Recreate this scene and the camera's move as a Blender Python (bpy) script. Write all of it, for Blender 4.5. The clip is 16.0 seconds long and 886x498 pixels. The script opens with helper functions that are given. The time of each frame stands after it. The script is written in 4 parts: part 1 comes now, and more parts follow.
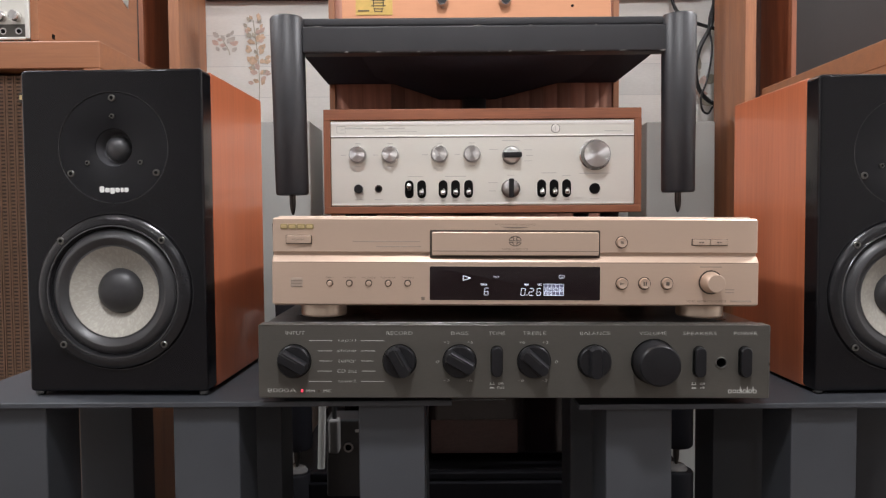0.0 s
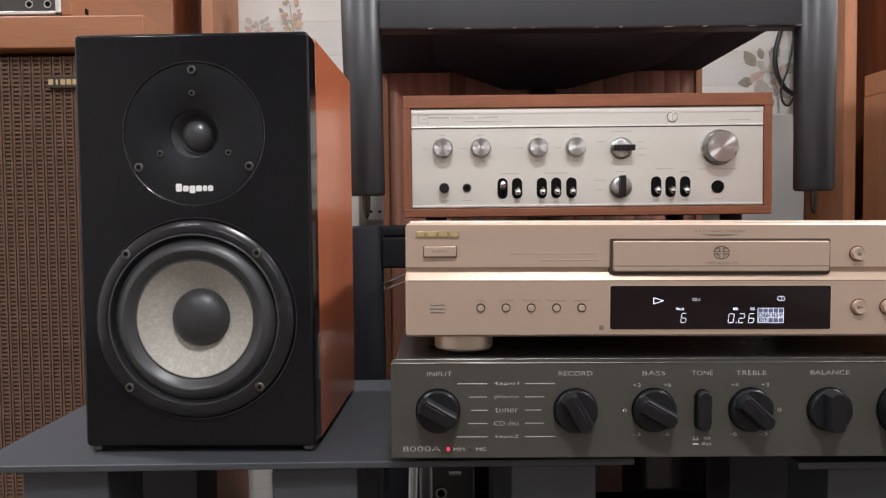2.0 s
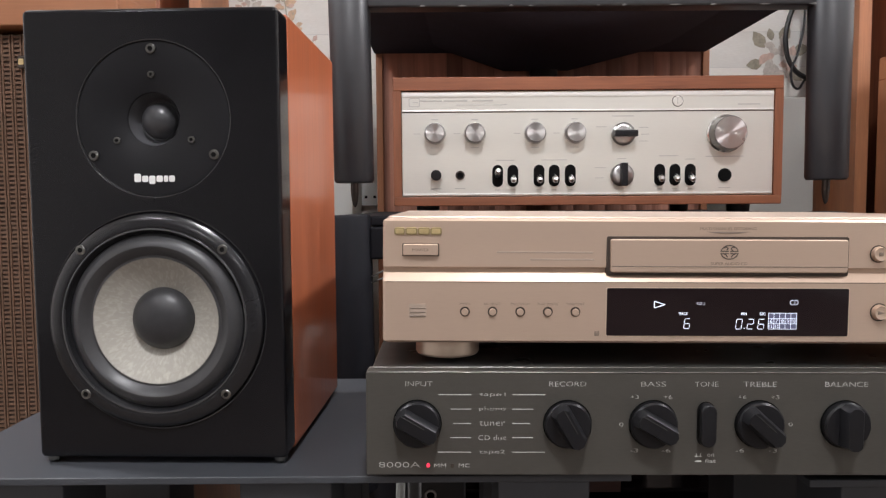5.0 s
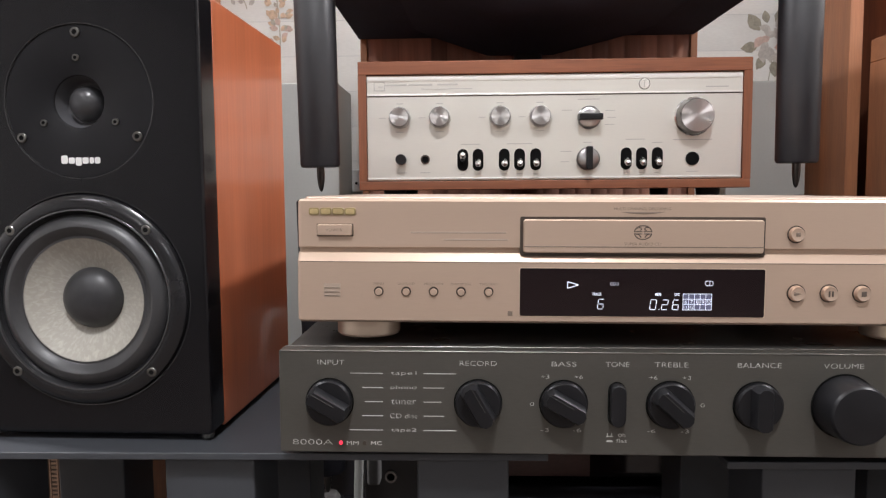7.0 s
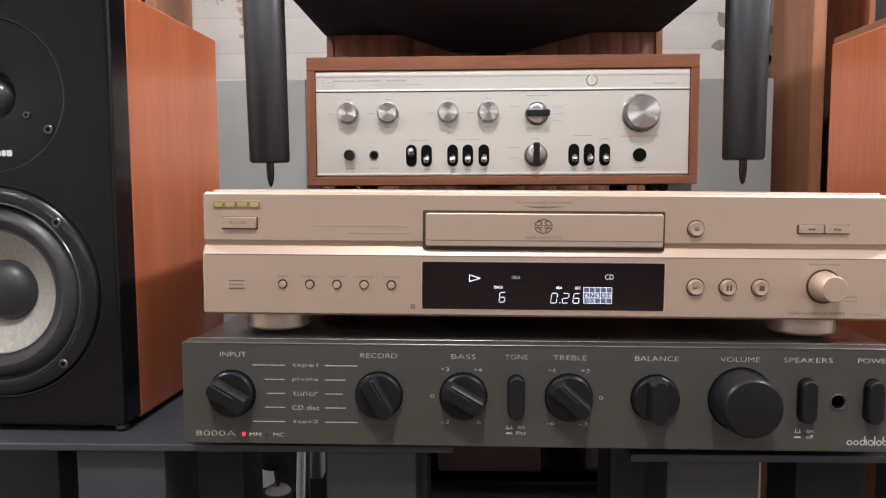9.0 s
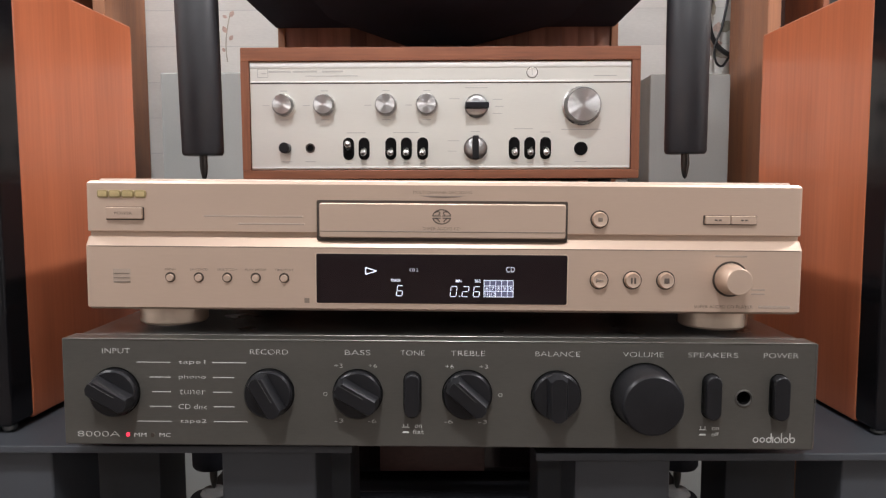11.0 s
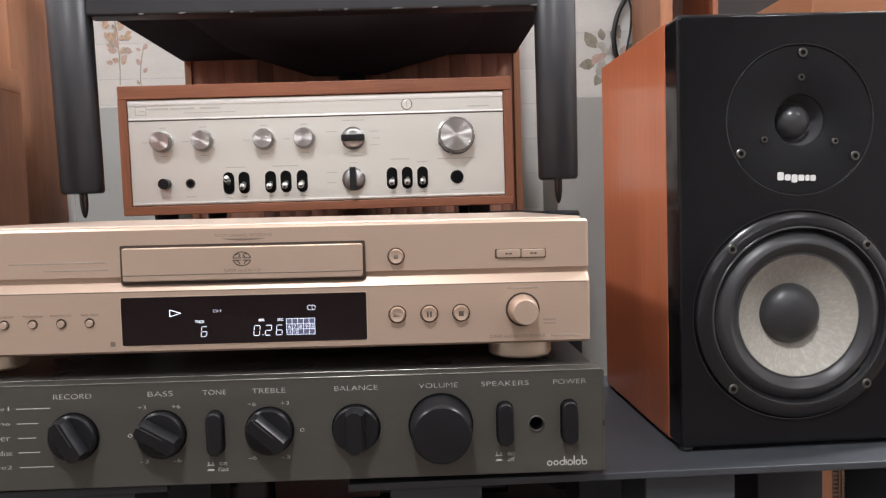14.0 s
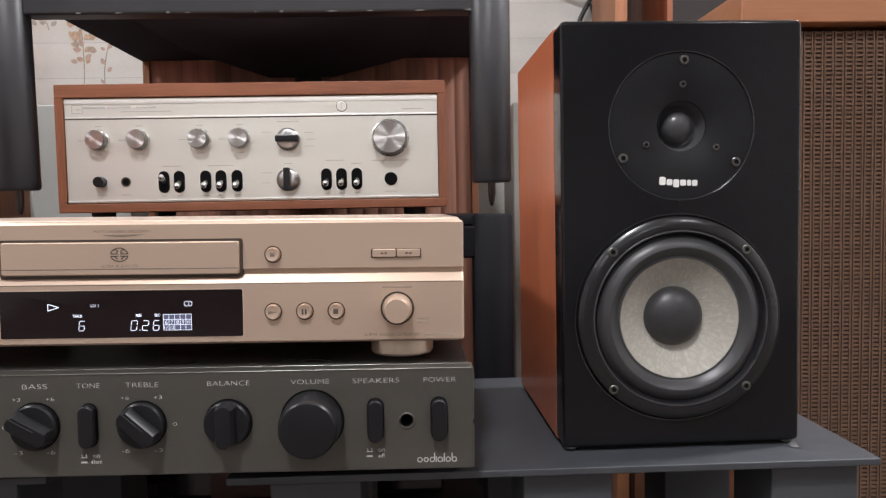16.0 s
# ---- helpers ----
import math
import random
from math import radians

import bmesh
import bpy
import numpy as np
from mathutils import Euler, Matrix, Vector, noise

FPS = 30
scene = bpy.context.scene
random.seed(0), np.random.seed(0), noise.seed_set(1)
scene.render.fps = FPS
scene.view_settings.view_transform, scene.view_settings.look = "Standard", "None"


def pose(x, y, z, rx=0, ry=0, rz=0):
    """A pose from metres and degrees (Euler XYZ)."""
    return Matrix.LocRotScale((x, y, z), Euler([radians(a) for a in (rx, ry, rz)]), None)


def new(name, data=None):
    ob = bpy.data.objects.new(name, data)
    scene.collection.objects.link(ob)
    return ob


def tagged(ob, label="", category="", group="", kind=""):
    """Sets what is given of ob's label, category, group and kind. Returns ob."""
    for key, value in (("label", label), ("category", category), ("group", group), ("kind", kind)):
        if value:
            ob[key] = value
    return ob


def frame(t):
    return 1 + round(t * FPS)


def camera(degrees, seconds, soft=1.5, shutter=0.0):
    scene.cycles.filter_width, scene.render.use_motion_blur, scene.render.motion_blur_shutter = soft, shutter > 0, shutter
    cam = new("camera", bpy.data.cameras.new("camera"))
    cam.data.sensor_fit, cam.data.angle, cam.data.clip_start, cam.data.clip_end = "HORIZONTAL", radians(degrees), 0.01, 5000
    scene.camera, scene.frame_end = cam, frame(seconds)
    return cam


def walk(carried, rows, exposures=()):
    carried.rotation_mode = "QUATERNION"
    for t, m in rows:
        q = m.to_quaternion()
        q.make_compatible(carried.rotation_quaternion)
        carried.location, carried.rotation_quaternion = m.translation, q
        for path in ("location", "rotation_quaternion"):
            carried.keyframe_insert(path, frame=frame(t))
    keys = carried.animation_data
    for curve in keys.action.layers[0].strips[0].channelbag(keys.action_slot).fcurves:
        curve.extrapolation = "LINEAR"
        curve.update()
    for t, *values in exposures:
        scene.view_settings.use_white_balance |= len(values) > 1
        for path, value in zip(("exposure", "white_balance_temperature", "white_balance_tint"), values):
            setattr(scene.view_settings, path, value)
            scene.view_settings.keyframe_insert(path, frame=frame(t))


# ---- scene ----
cam = camera(63.3, 16.0, soft=1.3)
METRES, EYE, TILT, LEAN, TURN = 0.681, 0.65, 0.0, 0.0, 0.0
ROWS = [
    (0.0, 0.0, 0.0, 0.0, -0.02, -2.46, 0.43),
    (0.5, -0.0519, 0.0533, -0.0089, -0.03, -2.15, 0.25),
    (1.0, -0.0958, 0.1128, -0.0127, -0.14, -2.05, 0.32),
    (1.5, -0.145, 0.1679, -0.0037, -0.26, -2.13, 0.49),
    (2.0, -0.19, 0.2164, 0.0052, -0.41, -2.31, 0.64),
    (2.5, -0.2176, 0.2607, 0.008, -0.52, -2.55, 0.68),
    (3.0, -0.2311, 0.2877, 0.021, -0.6, -2.71, 0.61),
    (5.5, -0.1417, 0.2783, 0.0134, 0.25, -4.08, 0.29),
    (6.0, -0.1162, 0.2781, 0.0095, 0.83, -4.4, 0.31),
    (6.5, -0.0969, 0.279, 0.0093, 1.35, -4.58, 0.39),
    (7.0, -0.0679, 0.2768, 0.0089, 1.72, -4.64, 0.47),
    (7.5, -0.0449, 0.2747, 0.0075, 1.86, -4.66, 0.45),
    (8.0, -0.0266, 0.2721, 0.0086, 1.84, -4.67, 0.37),
    (8.5, -0.0032, 0.2718, 0.007, 1.8, -4.74, 0.33),
    (11.0, 0.1006, 0.3016, -0.0051, 0.5, -4.86, 0.19),
    (11.5, 0.1133, 0.3026, -0.0056, 0.0, -4.77, 0.26),
    (12.0, 0.1366, 0.3008, -0.0033, -0.58, -4.62, 0.47),
    (12.5, 0.1621, 0.3, -0.0006, -1.12, -4.39, 0.77),
    (13.0, 0.1887, 0.297, 0.0068, -1.55, -4.12, 1.26),
    (13.5, 0.2248, 0.2868, 0.0074, -1.82, -3.79, 1.6),
    (14.0, 0.2563, 0.2766, 0.0125, -1.91, -3.51, 1.82),
    (14.5, 0.2866, 0.2633, 0.0149, -1.97, -3.28, 1.75),
    (15.0, 0.3183, 0.258, 0.0141, -1.99, -3.18, 1.53),
    (15.5, 0.3427, 0.2603, 0.0091, -2.03, -3.18, 1.26),
    (16.0, 0.3702, 0.2611, 0.0066, -2.01, -3.23, 1.08),
]
walk(cam, [(t, pose(0, 0, EYE, TILT, LEAN, TURN) @ pose(METRES * x, METRES * y, METRES * z, 90 + pitch, roll, yaw)) for t, x, y, z, yaw, pitch, roll in ROWS],
     [(0.0, 0.06), (3.0, 0.06), (5.5, 0.16), (14.5, 0.16), (16.0, 0.12)])

# ---- light ----
world = bpy.data.worlds.new("room_world")
world.use_nodes = True
world.node_tree.nodes["Background"].inputs[0].default_value = (0.5, 0.52, 0.55, 1)
world.node_tree.nodes["Background"].inputs[1].default_value = 0.02
scene.world = world

# x, y and watts of each ceiling panel
LAMPS = [(-1.5, 0.95, 36), (1.7, 0.95, 52), (0.0, -0.45, 37), (-1.3, -0.9, 13), (1.5, -0.9, 13), (-0.9, -3.2, 21), (1.1, -3.2, 21)]
for lx, ly, watts in LAMPS:
    lamp = bpy.data.lights.new("ceiling_lamp", "AREA")
    lamp.shape, lamp.size, lamp.size_y = "RECTANGLE", 0.20, 0.20
    lamp.energy, lamp.color = watts, (0.965, 0.96, 1.0)
    lamp_ob = new("ceiling_lamp", lamp)
    lamp_ob.matrix_world = pose(lx, ly, 2.33)


# ---- materials ----
def mat(name, base, rough=0.5, metal=0.0, vary=0.12, scale=40.0, bump=0.0, bump_scale=300.0, stretch=(1, 1, 1),
        emit=None, coat=0.0, second=None, rough_vary=0.08, spec=0.5):
    """A procedural surface: a base colour varied at two scales, uneven roughness and fine relief."""
    m = bpy.data.materials.new(name)
    m.use_nodes = True
    nt = m.node_tree
    n, l = nt.nodes, nt.links
    b = n["Principled BSDF"]
    b.inputs["Metallic"].default_value = metal
    b.inputs["Specular IOR Level"].default_value = spec
    b.inputs["Coat Weight"].default_value = coat
    b.inputs["Coat Roughness"].default_value = 0.08
    co = n.new("ShaderNodeTexCoord")
    mp = n.new("ShaderNodeMapping")
    mp.inputs["Scale"].default_value = stretch
    l.new(co.outputs["Object"], mp.inputs["Vector"])
    big = n.new("ShaderNodeTexNoise")
    big.inputs["Scale"].default_value = scale
    big.inputs["Detail"].default_value = 5
    l.new(mp.outputs[0], big.inputs["Vector"])
    fine = n.new("ShaderNodeTexNoise")
    fine.inputs["Scale"].default_value = bump_scale
    fine.inputs["Detail"].default_value = 3
    l.new(mp.outputs[0], fine.inputs["Vector"])
    mixf = n.new("ShaderNodeMath")
    mixf.operation = "MULTIPLY_ADD"
    l.new(fine.outputs["Fac"], mixf.inputs[0])
    mixf.inputs[1].default_value = 0.4
    sub = n.new("ShaderNodeMath")
    sub.operation = "MULTIPLY"
    l.new(big.outputs["Fac"], sub.inputs[0])
    sub.inputs[1].default_value = 0.6
    l.new(sub.outputs[0], mixf.inputs[2])
    ramp = n.new("ShaderNodeValToRGB")
    other = second or tuple(c * (1 - vary) for c in base)
    light = base if second else tuple(min(1, c * (1 + vary)) for c in base)
    ramp.color_ramp.elements[0].position, ramp.color_ramp.elements[1].position = 0.32, 0.68
    ramp.color_ramp.elements[0].color = (*other, 1)
    ramp.color_ramp.elements[1].color = (*light, 1)
    l.new(mixf.outputs[0], ramp.inputs[0])
    l.new(ramp.outputs[0], b.inputs["Base Color"])
    rr = n.new("ShaderNodeMapRange")
    rr.inputs[3].default_value, rr.inputs[4].default_value = max(0.02, rough - rough_vary), min(1, rough + rough_vary)
    l.new(big.outputs["Fac"], rr.inputs[0])
    l.new(rr.outputs[0], b.inputs["Roughness"])
    if bump:
        bp = n.new("ShaderNodeBump")
        bp.inputs["Strength"].default_value = bump
        bp.inputs["Distance"].default_value = 0.001
        l.new(fine.outputs["Fac"], bp.inputs["Height"])
        l.new(bp.outputs[0], b.inputs["Normal"])
    if emit:
        b.inputs["Emission Color"].default_value = (*emit[0], 1)
        b.inputs["Emission Strength"].default_value = emit[1]
    return m


GRAIN_UP = (1, 1, 0.06)
GRAIN_X = (0.06, 1, 1)
GRAIN_Y = (1, 0.06, 1)
M = {}
M["cherry"] = mat("cherry_veneer", (0.50, 0.150, 0.066), 0.33, vary=0.25, scale=26, stretch=(1, 1, 0.05), bump=0.03, bump_scale=300, second=(0.355, 0.101, 0.045), coat=0.25)
M["walnut_x"] = mat("walnut_along", (0.34, 0.122, 0.057), 0.45, scale=48, stretch=GRAIN_X, bump=0.08, bump_scale=420, second=(0.18, 0.062, 0.031))
M["walnut_z"] = mat("walnut_upright", (0.34, 0.122, 0.057), 0.45, scale=48, stretch=GRAIN_UP, bump=0.08, bump_scale=420, second=(0.18, 0.062, 0.031))
M["teak_x"] = mat("teak_along", (0.42, 0.178, 0.082), 0.45, scale=50, stretch=GRAIN_X, bump=0.08, bump_scale=380, second=(0.31, 0.13, 0.063))
M["teak_y"] = mat("teak_deep", (0.42, 0.178, 0.082), 0.45, scale=50, stretch=GRAIN_Y, bump=0.08, bump_scale=380, second=(0.31, 0.13, 0.063))
M["teak_z"] = mat("teak_upright", (0.44, 0.188, 0.088), 0.5, scale=45, stretch=GRAIN_UP, bump=0.08, bump_scale=380, second=(0.27, 0.115, 0.06))
M["striped"] = mat("striped_veneer", (0.60, 0.30, 0.21), 0.36, scale=30, stretch=(1, 1, 0.02), bump=0.05, bump_scale=300, second=(0.36, 0.165, 0.115))
M["dark_wood"] = mat("dark_wood", (0.10, 0.045, 0.03), 0.5, scale=45, stretch=GRAIN_UP, bump=0.06, second=(0.04, 0.016, 0.011))
M["smoked"] = mat("smoked_panel", (0.015, 0.0105, 0.009), 0.45, vary=0.15, scale=12, stretch=GRAIN_UP)
M["piano"] = mat("black_lacquer", (0.0075, 0.0073, 0.0085), 0.14, vary=0.15, scale=11, rough_vary=0.12, bump=0.005, bump_scale=40, spec=0.33)
M["satin_black"] = mat("satin_black_plate", (0.0095, 0.0095, 0.011), 0.36, vary=0.2, scale=30, bump=0.04, bump_scale=900, spec=0.28)
M["rubber"] = mat("black_rubber", (0.040, 0.040, 0.042), 0.37, vary=0.15, scale=25)
M["basket"] = mat("woofer_ring", (0.012, 0.012, 0.0135), 0.24, vary=0.15, scale=25, bump=0.03, bump_scale=700)
M["dust_cap"] = mat("dust_cap", (0.030, 0.030, 0.032), 0.40, vary=0.2, scale=60)
M["throat"] = mat("horn_throat_black", (0.075, 0.075, 0.080), 0.32, vary=0.15, scale=30)
M["dome"] = mat("dome_fabric", (0.045, 0.045, 0.048), 0.3, vary=0.2, scale=60)
M["lip"] = mat("lacquer_lip", (0.03, 0.03, 0.031), 0.16, vary=0.2, scale=30, spec=0.9)
M["rim"] = mat("polished_rim", (0.14, 0.14, 0.145), 0.2, 0.7, vary=0.1, scale=60)
M["screw"] = mat("screw_steel", (0.19, 0.187, 0.175), 0.3, 1.0, vary=0.2, scale=300)
M["hole"] = mat("socket_black", (0.004, 0.004, 0.004), 0.85, spec=0.12)
M["white_print"] = mat("white_print", (0.8, 0.8, 0.78), 0.5, vary=0.04)
M["grey_print"] = mat("grey_print", (0.56, 0.56, 0.53), 0.5, vary=0.05)
M["dim_print"] = mat("tan_print", (0.205, 0.155, 0.12), 0.5, vary=0.06)
M["gold_print"] = mat("gold_badge", (0.66, 0.52, 0.27), 0.38, 0.6, vary=0.1)
M["gold_edge"] = mat("gold_badge_edge", (0.40, 0.31, 0.15), 0.4, 0.6, vary=0.1)
M["amp_front"] = mat("grey_anodised", (0.086, 0.081, 0.071), 0.38, 0.35, vary=0.08, scale=30, stretch=(0.2, 1, 1), bump=0.03, bump_scale=900)
M["amp_case"] = mat("grey_painted_case", (0.095, 0.090, 0.082), 0.30, 0.55, vary=0.1, scale=40, bump=0.05, bump_scale=1200)
M["knob_black"] = mat("black_knob", (0.0095, 0.0095, 0.011), 0.38, vary=0.15, scale=90, bump=0.04, bump_scale=900, spec=0.32)
M["gold"] = mat("champagne_panel", (0.575, 0.433, 0.335), 0.44, 0.55, vary=0.03, scale=20, stretch=(0.1, 1, 1), bump=0.02, bump_scale=1500)
M["gold_bright"] = mat("champagne_edge", (0.72, 0.575, 0.45), 0.38, 0.6, vary=0.03, scale=20)
M["gold_case"] = mat("champagne_case", (0.62, 0.49, 0.40), 0.38, 0.5, vary=0.05, scale=30, bump=0.03, bump_scale=1200)
M["slot"] = mat("dark_gap", (0.05, 0.035, 0.026), 0.5)
M["glass_black"] = mat("display_window", (0.012, 0.007, 0.008), 0.08, vary=0.1, rough_vary=0.02)
M["vfd"] = mat("display_glow", (0.6, 0.65, 0.75), 0.5, emit=((0.80, 0.85, 1.0), 0.75))
M["vfd_dim"] = mat("display_glow_soft", (0.05, 0.05, 0.09), 0.5, emit=((0.5, 0.52, 0.9), 0.10))
M["led"] = mat("red_led", (0.8, 0.05, 0.08), 0.3, emit=((1.0, 0.03, 0.08), 1.3))
M["silver"] = mat("brushed_silver", (0.74, 0.725, 0.665), 0.42, 0.55, vary=0.03, scale=18, stretch=(0.08, 1, 1), bump=0.03, bump_scale=1400)
M["silver_line"] = mat("silver_edge", (0.80, 0.785, 0.74), 0.45, 0.6, vary=0.03)
M["chrome"] = mat("turned_aluminium", (0.72, 0.71, 0.70), 0.26, 1.0, vary=0.06, scale=80)
M["knob_side"] = mat("knurled_aluminium", (0.24, 0.235, 0.23), 0.30, 1.0, vary=0.1, scale=200)
M["stand"] = mat("grey_powder_coat", (0.047, 0.051, 0.058), 0.5, vary=0.12, scale=14, bump=0.12, bump_scale=1300)
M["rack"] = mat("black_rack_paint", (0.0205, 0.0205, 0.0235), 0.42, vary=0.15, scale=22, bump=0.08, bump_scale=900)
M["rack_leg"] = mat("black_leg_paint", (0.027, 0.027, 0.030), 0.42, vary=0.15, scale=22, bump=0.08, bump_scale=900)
# rack paint darkened in its colour to stand for shade on the lower tiers
M["rack_shaded"] = mat("shaded_rack_black", (0.008, 0.008, 0.011), 0.65, vary=0.15, scale=22, spec=0.2)
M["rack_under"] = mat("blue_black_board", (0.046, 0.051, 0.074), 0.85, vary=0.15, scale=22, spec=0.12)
M["chip"] = mat("bare_chip", (0.16, 0.155, 0.15), 0.6, vary=0.3, scale=300)
M["dull_copper"] = mat("dull_copper_window", (0.095, 0.048, 0.040), 0.35, vary=0.3, scale=14, stretch=(0.4, 1, 1))
M["spike"] = mat("spike_steel", (0.09, 0.085, 0.08), 0.32, 0.9, vary=0.2, scale=90)
M["copper_panel"] = mat("copper_panel", (0.75, 0.36, 0.20), 0.38, 0.45, vary=0.05, scale=12, stretch=(0.1, 1, 1))
M["grey_box"] = mat("grey_laminate", (0.42, 0.425, 0.400), 0.5, vary=0.05, scale=9, bump=0.04, bump_scale=300)
M["floor"] = mat("dark_floor", (0.10, 0.075, 0.06), 0.5, vary=0.2, scale=4)
M["plaster"] = mat("plaster", (0.66, 0.64, 0.62), 0.8, vary=0.05, scale=3, bump=0.1, bump_scale=120)
M["cable"] = mat("black_cable", (0.015, 0.015, 0.016), 0.45)
M["dim_cable"] = mat("dim_grey_cable", (0.20, 0.20, 0.19), 0.5, vary=0.06)
M["white_cable"] = mat("grey_cable", (0.55, 0.56, 0.53), 0.45, vary=0.06)
M["grille_thread"] = mat("brown_grille_thread", (0.138, 0.078, 0.047), 0.75, vary=0.22, scale=60, bump=0.2, bump_scale=1500)
M["grille_back"] = mat("grille_backing", (0.055, 0.034, 0.024), 0.9, vary=0.2)
M["dark_case"] = mat("dark_metal_case", (0.02, 0.02, 0.021), 0.35, vary=0.2, scale=30)
M["leaf_tan"] = mat("printed_leaf_tan", (0.64, 0.47, 0.33), 0.7, vary=0.3, scale=70)
M["leaf_grey"] = mat("printed_leaf_grey", (0.47, 0.43, 0.35), 0.7, vary=0.3, scale=70)
M["leaf_pink"] = mat("printed_leaf_rose", (0.62, 0.46, 0.39), 0.7, vary=0.25, scale=70)
M["leaf_dark"] = mat("printed_leaf_dark", (0.35, 0.32, 0.25), 0.7, vary=0.3, scale=70)
M["leaf_pale"] = mat("printed_leaf_pale", (0.56, 0.52, 0.47), 0.7, vary=0.25, scale=70)
M["tape"] = mat("torn_tape", (0.05, 0.05, 0.053), 0.4, vary=0.2, scale=120)
M["paper_tag"] = mat("gold_label", (0.72, 0.48, 0.14), 0.4, 0.3, vary=0.1, scale=60)
M["outlet_white"] = mat("white_plastic", (0.78, 0.78, 0.76), 0.4, vary=0.04)
M["felt"] = mat("felt_pad", (0.16, 0.155, 0.15), 0.8)


def cone_material():
    """Pale translucent woofer cone with radial mottling."""
    m = mat("pale_cone", (0.47, 0.45, 0.40), 0.55, vary=0.12, scale=120, spec=0.3)
    nt = m.node_tree
    n, l = nt.nodes, nt.links
    co = n.new("ShaderNodeTexCoord")
    sep = n.new("ShaderNodeSeparateXYZ")
    l.new(co.outputs["Object"], sep.inputs[0])
    ang = n.new("ShaderNodeMath")
    ang.operation = "ARCTAN2"
    l.new(sep.outputs[2], ang.inputs[0])
    l.new(sep.outputs[0], ang.inputs[1])
    ln = n.new("ShaderNodeVectorMath")
    ln.operation = "LENGTH"
    flat = n.new("ShaderNodeCombineXYZ")
    l.new(sep.outputs[0], flat.inputs[0])
    l.new(sep.outputs[2], flat.inputs[2])
    l.new(flat.outputs[0], ln.inputs[0])
    com = n.new("ShaderNodeCombineXYZ")
    mul = n.new("ShaderNodeMath")
    mul.operation = "MULTIPLY"
    mul.inputs[1].default_value = 8.0
    l.new(ang.outputs[0], mul.inputs[0])
    rad = n.new("ShaderNodeMath")
    rad.operation = "MULTIPLY"
    rad.inputs[1].default_value = 150.0
    l.new(ln.outputs["Value"], rad.inputs[0])
    l.new(mul.outputs[0], com.inputs[0])
    l.new(rad.outputs[0], com.inputs[1])
    no = n.new("ShaderNodeTexNoise")
    no.inputs["Scale"].default_value = 1.7
    no.inputs["Detail"].default_value = 2.0
    no.inputs["Distortion"].default_value = 0.7
    l.new(com.outputs[0], no.inputs["Vector"])
    ramp = n.new("ShaderNodeValToRGB")
    ramp.color_ramp.elements[0].position, ramp.color_ramp.elements[1].position = 0.45, 0.78
    ramp.color_ramp.elements[0].color = (0.355, 0.337, 0.295, 1)
    ramp.color_ramp.elements[1].color = (0.455, 0.435, 0.382, 1)
    l.new(no.outputs["Fac"], ramp.inputs[0])
    l.new(ramp.outputs[0], n["Principled BSDF"].inputs["Base Color"])
    return m


def wallpaper_material():
    """Pale wallpaper printed with worn plank bands."""
    m = mat("plank_wallpaper", (0.88, 0.87, 0.83), 0.75, vary=0.16, scale=14, stretch=(0.4, 1, 1.6), bump=0.06, bump_scale=240)
    nt = m.node_tree
    n, l = nt.nodes, nt.links
    co = n.new("ShaderNodeTexCoord")
    sep = n.new("ShaderNodeSeparateXYZ")
    com = n.new("ShaderNodeCombineXYZ")
    l.new(co.outputs["Object"], sep.inputs[0])
    l.new(sep.outputs[0], com.inputs[0])
    l.new(sep.outputs[2], com.inputs[1])
    br = n.new("ShaderNodeTexBrick")
    br.inputs["Scale"].default_value = 1.0
    br.inputs["Brick Width"].default_value = 1.7
    br.inputs["Row Height"].default_value = 0.072
    br.inputs["Mortar Size"].default_value = 0.0009
    br.inputs["Mortar Smooth"].default_value = 0.6
    br.inputs["Color1"].default_value = (0.86, 0.83, 0.77, 1)
    br.inputs["Color2"].default_value = (0.69, 0.685, 0.645, 1)
    br.inputs["Mortar"].default_value = (0.52, 0.51, 0.49, 1)
    l.new(com.outputs[0], br.inputs["Vector"])
    old = n["Principled BSDF"].inputs["Base Color"].links[0].from_socket
    mx = n.new("ShaderNodeMix")
    mx.data_type = "RGBA"
    mx.inputs[0].default_value = 0.6
    l.new(old, mx.inputs[6])
    l.new(br.outputs["Color"], mx.inputs[7])
    l.new(mx.outputs[2], n["Principled BSDF"].inputs["Base Color"])
    return m


def strip_tint(m):
    """Tint each strip of veneer a little differently."""
    n, l = m.node_tree.nodes, m.node_tree.links
    info = n.new("ShaderNodeObjectInfo")
    amount = n.new("ShaderNodeMapRange")
    amount.inputs[3].default_value, amount.inputs[4].default_value = 0.5, 1.35
    l.new(info.outputs["Random"], amount.inputs[0])
    b = n["Principled BSDF"]
    old = b.inputs["Base Color"].links[0].from_socket
    tint = n.new("ShaderNodeVectorMath")
    tint.operation = "SCALE"
    l.new(old, tint.inputs[0])
    l.new(amount.outputs[0], tint.inputs["Scale"])
    l.new(tint.outputs[0], b.inputs["Base Color"])


strip_tint(M["striped"])
M["cone"] = cone_material()
M["wallpaper"] = wallpaper_material()


